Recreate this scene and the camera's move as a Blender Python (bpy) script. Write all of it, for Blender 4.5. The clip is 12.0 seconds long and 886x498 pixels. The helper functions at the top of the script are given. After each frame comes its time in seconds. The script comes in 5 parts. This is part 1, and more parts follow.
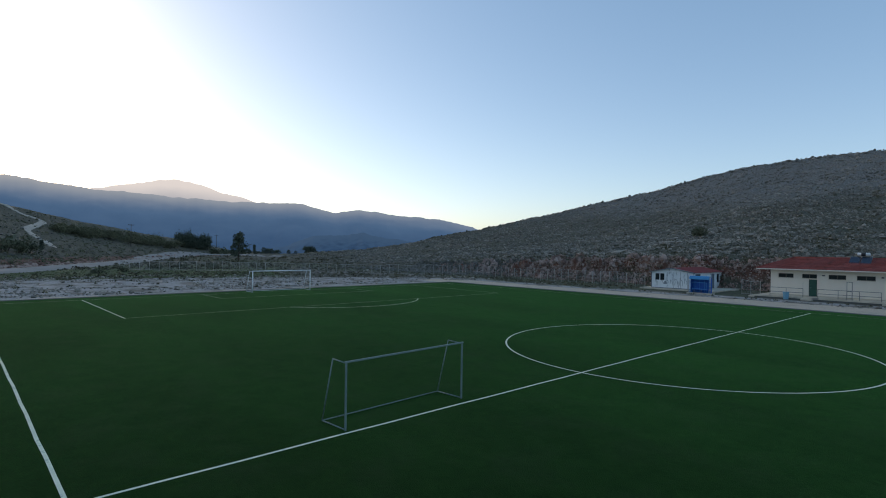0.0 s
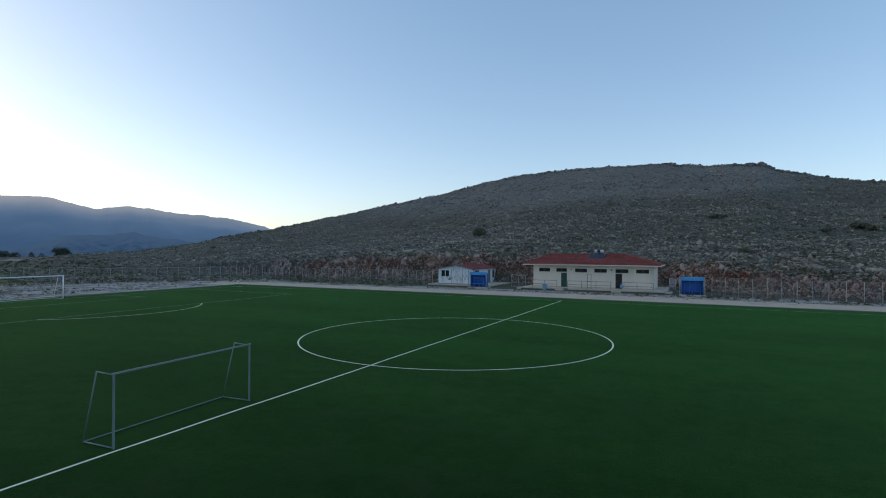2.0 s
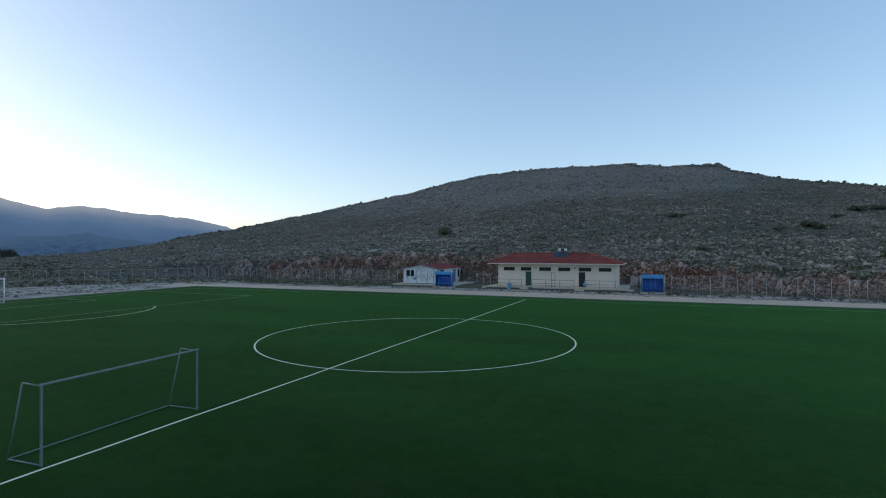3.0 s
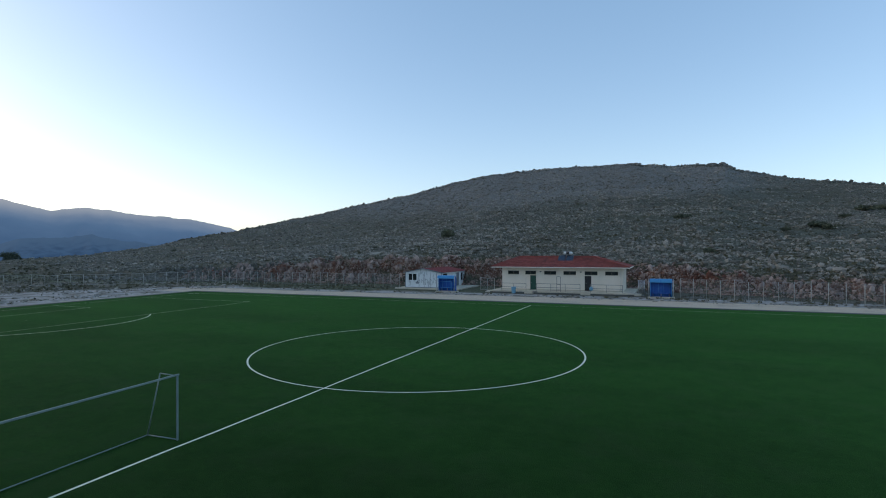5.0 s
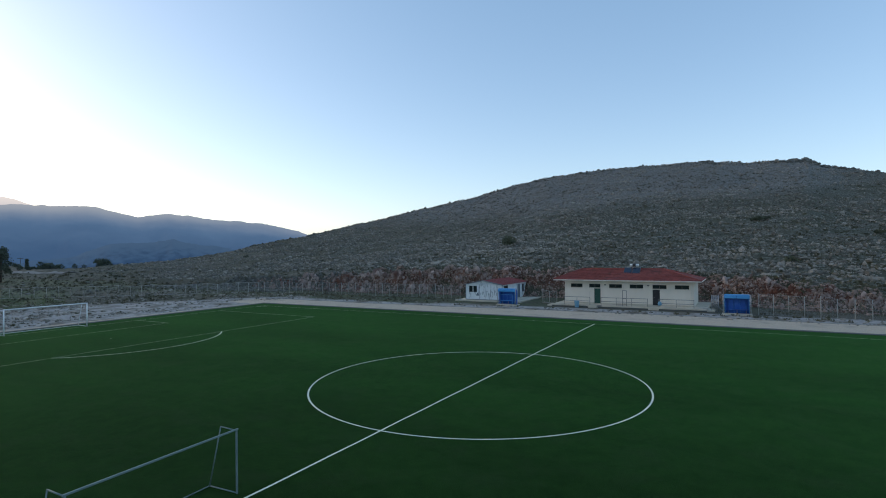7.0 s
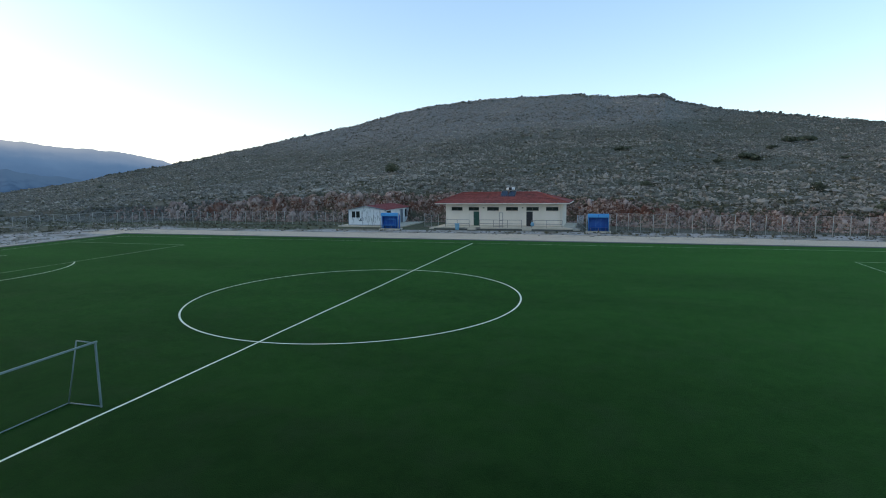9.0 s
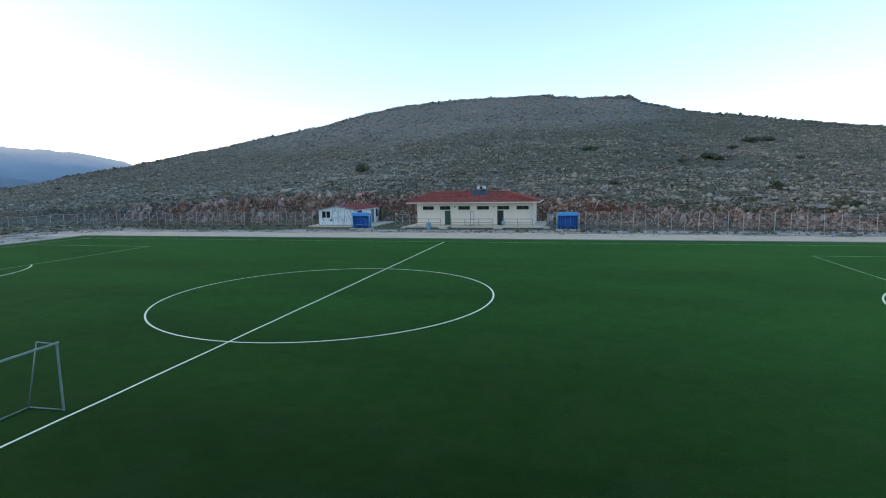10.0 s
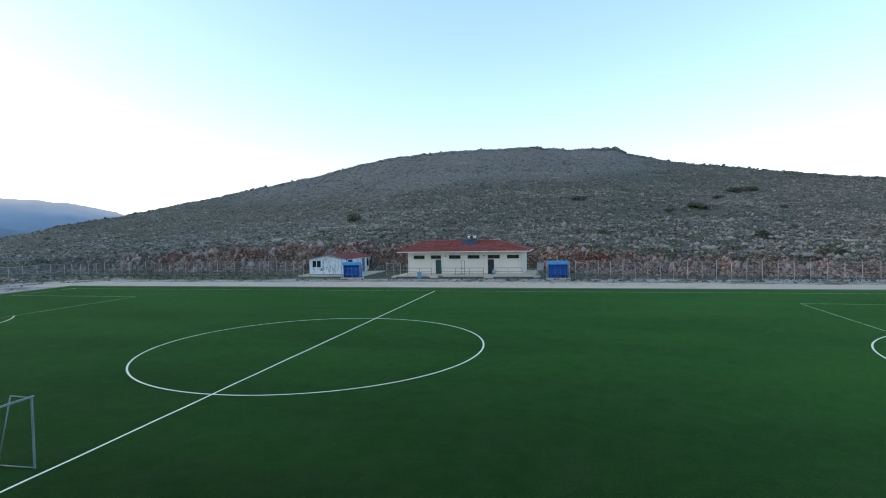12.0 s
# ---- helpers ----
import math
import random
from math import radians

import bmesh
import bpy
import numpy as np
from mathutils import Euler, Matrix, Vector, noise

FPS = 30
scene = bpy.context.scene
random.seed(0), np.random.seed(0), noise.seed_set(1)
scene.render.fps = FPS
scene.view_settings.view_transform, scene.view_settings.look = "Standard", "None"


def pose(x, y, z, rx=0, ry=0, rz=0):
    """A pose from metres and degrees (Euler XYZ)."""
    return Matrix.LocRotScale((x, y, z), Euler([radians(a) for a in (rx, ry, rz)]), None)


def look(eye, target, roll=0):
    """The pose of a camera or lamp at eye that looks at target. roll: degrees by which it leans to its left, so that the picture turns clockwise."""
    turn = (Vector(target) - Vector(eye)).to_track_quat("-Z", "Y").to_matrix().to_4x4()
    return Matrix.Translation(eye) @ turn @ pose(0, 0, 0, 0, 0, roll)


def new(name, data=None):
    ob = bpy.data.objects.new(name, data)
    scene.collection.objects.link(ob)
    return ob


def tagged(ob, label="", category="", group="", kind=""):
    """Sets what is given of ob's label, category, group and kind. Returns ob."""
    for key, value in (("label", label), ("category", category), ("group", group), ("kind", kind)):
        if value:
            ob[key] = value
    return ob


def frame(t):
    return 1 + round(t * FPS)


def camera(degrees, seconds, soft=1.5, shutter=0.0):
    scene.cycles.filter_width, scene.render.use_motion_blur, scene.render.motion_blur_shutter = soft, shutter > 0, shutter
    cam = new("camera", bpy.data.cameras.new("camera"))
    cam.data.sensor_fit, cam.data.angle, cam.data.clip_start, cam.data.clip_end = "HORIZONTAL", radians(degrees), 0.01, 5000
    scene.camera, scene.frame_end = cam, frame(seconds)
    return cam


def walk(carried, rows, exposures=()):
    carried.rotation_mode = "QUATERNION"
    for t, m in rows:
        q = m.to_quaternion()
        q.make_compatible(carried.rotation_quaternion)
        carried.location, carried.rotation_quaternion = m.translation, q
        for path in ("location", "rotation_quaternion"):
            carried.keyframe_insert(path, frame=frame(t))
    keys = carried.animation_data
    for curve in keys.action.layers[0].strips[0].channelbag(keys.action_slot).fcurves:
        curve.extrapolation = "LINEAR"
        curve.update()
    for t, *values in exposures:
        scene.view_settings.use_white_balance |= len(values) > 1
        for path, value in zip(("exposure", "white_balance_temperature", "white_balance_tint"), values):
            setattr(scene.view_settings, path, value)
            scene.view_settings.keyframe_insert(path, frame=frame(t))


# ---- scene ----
cam = camera(78.8, 12.0, soft=1.0)
PATH = [
    (0, (13.139, -29.68, 5.306), (11.669, -28.324, 5.306), 0.8),
    (0.5, (13.487, -29.888, 5.311), (12.165, -28.387, 5.314), 0.7),
    (1, (13.642, -30.082, 5.294), (12.532, -28.419, 5.299), 0.5),
    (1.5, (13.731, -30.168, 5.278), (12.746, -28.428, 5.283), 0.4),
    (2, (13.838, -30.155, 5.286), (12.964, -28.356, 5.293), 0.3),
    (2.5, (13.901, -30.015, 5.309), (13.104, -28.181, 5.314), 0.2),
    (3, (13.843, -29.555, 5.262), (13.082, -27.705, 5.268), -0.0),
    (4.8, (13.505, -28.358, 5.519), (12.758, -26.503, 5.521), -0.0),
    (5, (13.334, -28.163, 5.732), (12.562, -26.318, 5.739), -0.2),
    (5.2, (13.116, -28.026, 6.075), (12.348, -26.179, 6.087), -0.2),
    (5.5, (13.226, -27.95, 6.724), (12.378, -26.138, 6.733), -0.4),
    (6, (13.224, -27.767, 7.306), (12.279, -26.004, 7.316), -0.3),
    (6.5, (13.252, -27.641, 7.559), (12.283, -25.892, 7.571), -0.5),
    (6.7, (13.305, -27.607, 7.531), (12.33, -25.861, 7.545), -0.7),
    (8.3, (13.575, -27.591, 6.72), (12.587, -25.859, 6.568), -0.5),
    (8.5, (13.684, -27.572, 6.667), (12.776, -25.804, 6.444), -0.6),
    (9, (13.756, -27.721, 6.476), (13.169, -25.825, 6.229), -0.8),
    (9.5, (13.665, -27.749, 6.367), (13.157, -25.83, 6.119), -0.9),
    (10, (13.691, -27.771, 6.284), (13.207, -25.847, 6.038), -1.0),
    (10.5, (13.781, -27.796, 6.257), (13.306, -25.869, 6.011), -1.1),
    (11, (13.851, -27.818, 6.24), (13.383, -25.889, 5.994), -1.1),
    (11.5, (13.793, -27.766, 6.211), (13.333, -25.835, 5.969), -1.1),
    (12, (13.812, -27.751, 6.269), (13.358, -25.805, 6.204), -1.1),
]
EXPOSURES = [(0, 0.17, 7450, 12.5), (2.5, 0.31, 7500, 12.5), (5.5, 0.42, 7500, 12.5), (8.3, 0.42, 7600, 12.5), (9.0, 0.78, 7700, 11.5), (9.5, 1.05, 7700, 11.5), (12, 1.13, 7700, 11.5)]
walk(cam, [(t, look(eye, target, roll)) for t, eye, target, roll in PATH], EXPOSURES)

# ---- world and light: the sun stands low behind the western ridge, so the place lies in open shade ----
SUN_AZ, SUN_EL = -104.0, 12.0          # degrees clockwise from +y, degrees up
world = bpy.data.worlds.new("world")
scene.world = world
world.use_nodes = True
wn = world.node_tree
sky = wn.nodes.new("ShaderNodeTexSky")
sky.sky_type = "NISHITA"
sky.sun_disc = False
sky.sun_elevation = radians(SUN_EL)
sky.sun_rotation = radians(SUN_AZ)
sky.altitude = 300
sky.air_density = 0.75
sky.dust_density = 1.6
sky.ozone_density = 0.9
wn.nodes["Background"].inputs["Strength"].default_value = 0.165
veil = wn.nodes.new("ShaderNodeMix")          # thin even veil of high haze over the whole sky
veil.data_type, veil.blend_type = "RGBA", "ADD"
veil.inputs["Factor"].default_value = 1.0
veil.inputs["B"].default_value = (0.23, 0.745, 1.5, 1)
wn.links.new(sky.outputs[0], veil.inputs["A"])
wn.links.new(veil.outputs["Result"], wn.nodes["Background"].inputs["Color"])

sun = new("sun", bpy.data.lights.new("sun", "SUN"))
sun.data.energy, sun.data.angle, sun.data.color = 2.0, radians(0.5), (1.0, 0.9, 0.78)
_a, _e = radians(SUN_AZ), radians(SUN_EL)
sun.matrix_world = look((0, 0, 50), (-math.sin(_a) * math.cos(_e), -math.cos(_a) * math.cos(_e), 50 - math.sin(_e)))


# ---- materials ----
def mat(name, a, b, scale=2.0, fine=30.0, rough=0.8, metal=0.0, bump=0.2, dist=0.02, spec=0.3, stain=None, stain_at=0.62, stain_scale=1.0, stretch=(1, 1, 1), per=0.0):
    """Two colours mixed by coarse and fine noise, optional stains with their own shape, fine relief. per: variation from piece to piece."""
    m = bpy.data.materials.new(name)
    m.use_nodes = True
    nt = m.node_tree
    n, l = nt.nodes, nt.links
    p = n["Principled BSDF"]
    p.inputs["Roughness"].default_value = rough
    p.inputs["Metallic"].default_value = metal
    p.inputs["Specular IOR Level"].default_value = spec
    geo = n.new("ShaderNodeNewGeometry")
    mp = n.new("ShaderNodeMapping")
    mp.inputs["Scale"].default_value = stretch
    l.new(geo.outputs["Position"], mp.inputs["Vector"])
    co, fi = n.new("ShaderNodeTexNoise"), n.new("ShaderNodeTexNoise")
    for tex, s, d in ((co, scale, 4), (fi, fine, 6)):
        tex.inputs["Scale"].default_value = s
        tex.inputs["Detail"].default_value = d
        l.new(mp.outputs[0], tex.inputs["Vector"])
    add = n.new("ShaderNodeMath")
    add.operation = "MULTIPLY_ADD"
    add.inputs[1].default_value = 0.6
    l.new(fi.outputs["Fac"], add.inputs[0])
    sc = n.new("ShaderNodeMath")
    sc.operation = "MULTIPLY_ADD"
    sc.inputs[1].default_value, sc.inputs[2].default_value = 1.4, -0.5
    l.new(co.outputs["Fac"], sc.inputs[0])
    l.new(sc.outputs[0], add.inputs[2])
    if per:
        info = n.new("ShaderNodeNewGeometry")
        pm = n.new("ShaderNodeMath")
        pm.operation = "MULTIPLY_ADD"
        pm.inputs[1].default_value, pm.inputs[2].default_value = per, -per / 2
        l.new(info.outputs["Random Per Island"], pm.inputs[0])
        ad2 = n.new("ShaderNodeMath")
        l.new(add.outputs[0], ad2.inputs[0])
        l.new(pm.outputs[0], ad2.inputs[1])
        add = ad2
    mix = n.new("ShaderNodeMix")
    mix.data_type, mix.clamp_factor = "RGBA", True
    mix.inputs["A"].default_value, mix.inputs["B"].default_value = (*a, 1), (*b, 1)
    l.new(add.outputs[0], mix.inputs["Factor"])
    out = mix.outputs["Result"]
    if stain:
        st = n.new("ShaderNodeTexNoise")
        st.inputs["Scale"].default_value, st.inputs["Detail"].default_value = stain_scale, 5
        l.new(mp.outputs[0], st.inputs["Vector"])
        rm = n.new("ShaderNodeMapRange")
        rm.inputs["From Min"].default_value, rm.inputs["From Max"].default_value = stain_at, stain_at + 0.1
        l.new(st.outputs["Fac"], rm.inputs["Value"])
        m2 = n.new("ShaderNodeMix")
        m2.data_type = "RGBA"
        m2.inputs["B"].default_value = (*stain, 1)
        l.new(rm.outputs[0], m2.inputs["Factor"])
        l.new(out, m2.inputs["A"])
        out = m2.outputs["Result"]
    l.new(out, p.inputs["Base Color"])
    if bump:
        bp = n.new("ShaderNodeBump")
        bp.inputs["Strength"].default_value, bp.inputs["Distance"].default_value = bump, dist
        l.new(fi.outputs["Fac"], bp.inputs["Height"])
        l.new(bp.outputs[0], p.inputs["Normal"])
    return m


M_LINE = mat("line_paint", (0.58, 0.61, 0.47), (0.8, 0.82, 0.645), 1.5, 60, 0.85, stain=(0.3, 0.4, 0.32), stain_at=0.6, stain_scale=3)
# Duller line paint: puts the dimming by the turf pile into the colour.
M_LINEDULL = mat("dull_line_paint", (0.2, 0.27, 0.17), (0.5, 0.54, 0.4), 1.2, 40, 0.9, stain=(0.1, 0.17, 0.09), stain_at=0.52, stain_scale=1.4)
M_WALL = mat("cream_render", (0.67, 0.59, 0.49), (0.79, 0.71, 0.61), 0.7, 25, 0.9, bump=0.15, stain=(0.5, 0.46, 0.4), stain_at=0.62, stain_scale=0.9, stretch=(1, 1, 0.35))
M_TILE = mat("roof_tile", (0.19, 0.044, 0.036), (0.34, 0.086, 0.07), 1.2, 9, 0.8, bump=0.5, dist=0.04, per=0.5, stain=(0.11, 0.045, 0.035), stain_at=0.62, stain_scale=0.8)
M_FASCIA = mat("fascia_paint", (0.62, 0.56, 0.48), (0.75, 0.7, 0.62), 2, 30, 0.7)
M_CONC = mat("concrete", (0.42, 0.37, 0.29), (0.6, 0.53, 0.425), 0.8, 18, 0.95, bump=0.3, stain=(0.22, 0.21, 0.19), stain_at=0.6, stain_scale=0.7)
M_DOOR = mat("door_green", (0.016, 0.07, 0.05), (0.028, 0.1, 0.075), 2, 30, 0.5, bump=0.05)
# Near-black colour standing in for the shade inside the rooms.
M_DARKGAP = mat("unlit_interior", (0.02, 0.02, 0.02), (0.04, 0.038, 0.035), 2, 20, 0.9)
M_ALU = mat("aluminium_frame", (0.1, 0.09, 0.08), (0.16, 0.15, 0.14), 3, 40, 0.45, 0.6, bump=0.05)
M_STEEL = mat("galvanised_steel", (0.3, 0.32, 0.33), (0.46, 0.48, 0.49), 3, 40, 0.5, 0.7, bump=0.05)
M_RAIL = mat("railing_paint", (0.13, 0.14, 0.14), (0.22, 0.23, 0.23), 3, 40, 0.6, 0.2, bump=0.05)
M_GOALW = mat("white_goal_paint", (0.68, 0.7, 0.7), (0.82, 0.83, 0.83), 2, 30, 0.4, bump=0.03)
M_GOALG = mat("grey_blue_goal_paint", (0.105, 0.16, 0.165), (0.17, 0.24, 0.24), 2, 30, 0.45, bump=0.05, stain=(0.14, 0.12, 0.11), stain_at=0.66, stain_scale=4)
M_BLUE = mat("blue_sheet", (0.007, 0.098, 0.38), (0.012, 0.13, 0.46), 1.5, 25, 0.45, bump=0.05, stain=(0.03, 0.15, 0.45), stain_at=0.6, stain_scale=2)
M_BLUETOP = mat("blue_roof_sheet", (0.035, 0.28, 0.58), (0.055, 0.34, 0.66), 1.5, 25, 0.4, bump=0.05)
M_HUT = mat("white_cladding", (0.6, 0.66, 0.68), (0.76, 0.8, 0.8), 1.2, 20, 0.6, bump=0.1, stain=(0.4, 0.45, 0.47), stain_at=0.57, stain_scale=2.2, stretch=(1, 1, 0.5))
M_HUTTRIM = mat("hut_grey_trim", (0.13, 0.16, 0.19), (0.19, 0.23, 0.26), 2, 30, 0.6)
M_SCRAWL = mat("spray_paint", (0.2, 0.25, 0.27), (0.32, 0.37, 0.38), 3, 30, 0.7)
M_HUTROOF = mat("hut_red_roof", (0.15, 0.035, 0.035), (0.24, 0.06, 0.055), 1, 15, 0.6, bump=0.2)
M_GLASS = mat("window_glass_dark", (0.015, 0.018, 0.022), (0.03, 0.035, 0.04), 1, 10, 0.08, bump=0.0, spec=0.6)
M_PANEL = mat("collector_glass", (0.006, 0.014, 0.03), (0.012, 0.024, 0.05), 1, 10, 0.25, bump=0.0, spec=0.6)
M_TANK = mat("tank_white_enamel", (0.6, 0.62, 0.63), (0.75, 0.76, 0.76), 2, 20, 0.35)
M_DARK = mat("dark_plastic", (0.02, 0.02, 0.022), (0.04, 0.04, 0.042), 3, 30, 0.6)
M_BIN = mat("pale_blue_plastic", (0.12, 0.3, 0.42), (0.18, 0.38, 0.5), 3, 30, 0.5)
M_WOODPOLE = mat("weathered_pole", (0.05, 0.042, 0.035), (0.1, 0.085, 0.07), 3, 40, 0.9, stretch=(1, 1, 0.1))
M_POST = mat("fence_post", (0.3, 0.29, 0.265), (0.44, 0.43, 0.39), 2, 30, 0.75, stain=(0.25, 0.17, 0.11), stain_at=0.6, stain_scale=3)
M_ROCK = mat("limestone", (0.115, 0.102, 0.083), (0.365, 0.33, 0.282), 0.03, 3, 0.95, bump=0.6, dist=0.1, per=0.9)
M_PALEROCK = mat("pale_pink_rock", (0.13, 0.08, 0.066), (0.42, 0.325, 0.285), 0.5, 3, 0.95, bump=0.8, dist=0.15, per=0.9, stain=(0.15, 0.06, 0.04), stain_at=0.55, stain_scale=0.3)
M_CRAG = mat("lichened_limestone", (0.075, 0.075, 0.065), (0.2, 0.195, 0.175), 0.3, 3, 0.95, bump=0.6, dist=0.1, per=0.7)
M_REDROCK = mat("red_stained_rock", (0.11, 0.055, 0.043), (0.4, 0.285, 0.235), 0.35, 4, 0.95, bump=0.6, dist=0.1, per=1.1, stain=(0.3, 0.21, 0.17), stain_at=0.5, stain_scale=0.14)
M_SHRUB = mat("scrub_leaf", (0.055, 0.051, 0.031), (0.142, 0.132, 0.082), 0.06, 3, 0.9, bump=0, per=0.8)
M_TREE = mat("tree_leaf", (0.044, 0.06, 0.045), (0.1, 0.12, 0.084), 0.5, 5, 0.9, bump=0, per=0.6)
M_GRASS = mat("grass_blade", (0.075, 0.1, 0.038), (0.15, 0.17, 0.08), 0.4, 4, 0.9, bump=0, per=0.6)
M_OAK = mat("scrub_oak_leaf", (0.056, 0.066, 0.042), (0.14, 0.15, 0.095), 0.4, 4, 0.9, bump=0, per=0.7)
M_HEDGE = mat("olive_leaf", (0.075, 0.078, 0.045), (0.17, 0.17, 0.1), 0.3, 4, 0.9, bump=0, per=0.6)
M_BARK = mat("bark", (0.06, 0.045, 0.035), (0.12, 0.095, 0.075), 3, 30, 0.95, stretch=(1, 1, 0.2))
M_TARMAC = mat("dusty_grey_road", (0.17, 0.165, 0.155), (0.27, 0.26, 0.24), 0.2, 3, 0.9, bump=0.3, dist=0.04)
M_ROAD = mat("pale_track", (0.34, 0.29, 0.235), (0.49, 0.425, 0.35), 0.25, 3, 0.95, bump=0.4, dist=0.05)
M_KERB = mat("drain_kerb", (0.06, 0.065, 0.06), (0.14, 0.14, 0.13), 0.6, 10, 0.95, bump=0.3)


def turf_material():
    """Short artificial fibres: fine grain, mottling, and faint long streaks where the pile leans."""
    m = bpy.data.materials.new("turf")
    m.use_nodes = True
    n, l = m.node_tree.nodes, m.node_tree.links
    p = n["Principled BSDF"]
    p.inputs["Roughness"].default_value = 1.0
    p.inputs["Specular IOR Level"].default_value = 0.05
    p.inputs["Sheen Roughness"].default_value = 0.48
    p.inputs["Sheen Tint"].default_value = (0.077, 0.45, 0.084, 1)
    geo = n.new("ShaderNodeNewGeometry")
    mp, tx, rm = n.new("ShaderNodeMapping"), n.new("ShaderNodeTexNoise"), n.new("ShaderNodeMapRange")
    mp.inputs["Scale"].default_value = (0.35, 1, 1)
    tx.inputs["Scale"].default_value, tx.inputs["Detail"].default_value = 0.16, 6
    rm.inputs["From Min"].default_value, rm.inputs["From Max"].default_value = 0.35, 0.68
    rm.inputs["To Min"].default_value, rm.inputs["To Max"].default_value = 0.03, 0.115
    l.new(geo.outputs["Position"], mp.inputs["Vector"])
    l.new(mp.outputs[0], tx.inputs["Vector"])
    l.new(tx.outputs["Fac"], rm.inputs["Value"])
    tuft, lean = n.new("ShaderNodeTexNoise"), n.new("ShaderNodeMath")
    tuft.inputs["Scale"].default_value, tuft.inputs["Detail"].default_value = 7.0, 6
    tuft.inputs["Roughness"].default_value = 0.7
    l.new(geo.outputs["Position"], tuft.inputs["Vector"])
    lean.operation = "MULTIPLY_ADD"
    lean.inputs[1].default_value = 0.34
    l.new(tuft.outputs["Fac"], lean.inputs[0])
    l.new(rm.outputs[0], lean.inputs[2])
    l.new(lean.outputs[0], p.inputs["Sheen Weight"])
    total = None
    for scale, stretch, weight, detail in ((0.05, (1, 1, 1), 0.9, 3), (0.3, (0.35, 1, 1), 0.8, 4), (1.3, (1, 1, 1), 1.9, 6), (30, (1, 1, 1), 1.5, 4)):
        mp, tx, ma = n.new("ShaderNodeMapping"), n.new("ShaderNodeTexNoise"), n.new("ShaderNodeMath")
        mp.inputs["Scale"].default_value = stretch
        mp.inputs["Rotation"].default_value = (0, 0, radians(4))
        tx.inputs["Scale"].default_value, tx.inputs["Detail"].default_value = scale, detail
        l.new(geo.outputs["Position"], mp.inputs["Vector"])
        l.new(mp.outputs[0], tx.inputs["Vector"])
        ma.operation = "MULTIPLY_ADD"
        ma.inputs[1].default_value = weight
        l.new(tx.outputs["Fac"], ma.inputs[0])
        if total:
            l.new(total, ma.inputs[2])
        else:
            ma.inputs[2].default_value = -2.0
        total = ma.outputs[0]
    mix = n.new("ShaderNodeMix")
    mix.data_type, mix.clamp_factor = "RGBA", True
    mix.inputs["A"].default_value, mix.inputs["B"].default_value = (0.0014, 0.0035, 0.0009, 1), (0.0076, 0.0184, 0.0041, 1)
    l.new(total, mix.inputs["Factor"])
    worn, cut, fade = n.new("ShaderNodeTexNoise"), n.new("ShaderNodeMapRange"), n.new("ShaderNodeMix")
    worn.inputs["Scale"].default_value, worn.inputs["Detail"].default_value = 0.55, 7
    worn.inputs["Roughness"].default_value = 0.65
    l.new(geo.outputs["Position"], worn.inputs["Vector"])
    cut.inputs["From Min"].default_value, cut.inputs["From Max"].default_value = 0.48, 0.68
    l.new(worn.outputs["Fac"], cut.inputs["Value"])
    fade.data_type = "RGBA"
    fade.inputs["B"].default_value = (0.0105, 0.0134, 0.0064, 1)
    l.new(cut.outputs[0], fade.inputs["Factor"])
    l.new(mix.outputs["Result"], fade.inputs["A"])
    l.new(fade.outputs["Result"], p.inputs["Base Color"])
    bp = n.new("ShaderNodeBump")
    bp.inputs["Strength"].default_value, bp.inputs["Distance"].default_value = 0.4, 0.03
    l.new(tx.outputs["Fac"], bp.inputs["Height"])
    pile, unit = n.new("ShaderNodeVectorMath"), n.new("ShaderNodeVectorMath")          # the pile leans to the east
    pile.inputs[1].default_value = (0.07, 0.0, 0.0)
    unit.operation = "NORMALIZE"
    l.new(geo.outputs["Normal"], pile.inputs[0])
    l.new(pile.outputs[0], unit.inputs[0])
    l.new(unit.outputs[0], bp.inputs["Normal"])
    l.new(bp.outputs[0], p.inputs["Normal"])
    return m


M_TURF = turf_material()


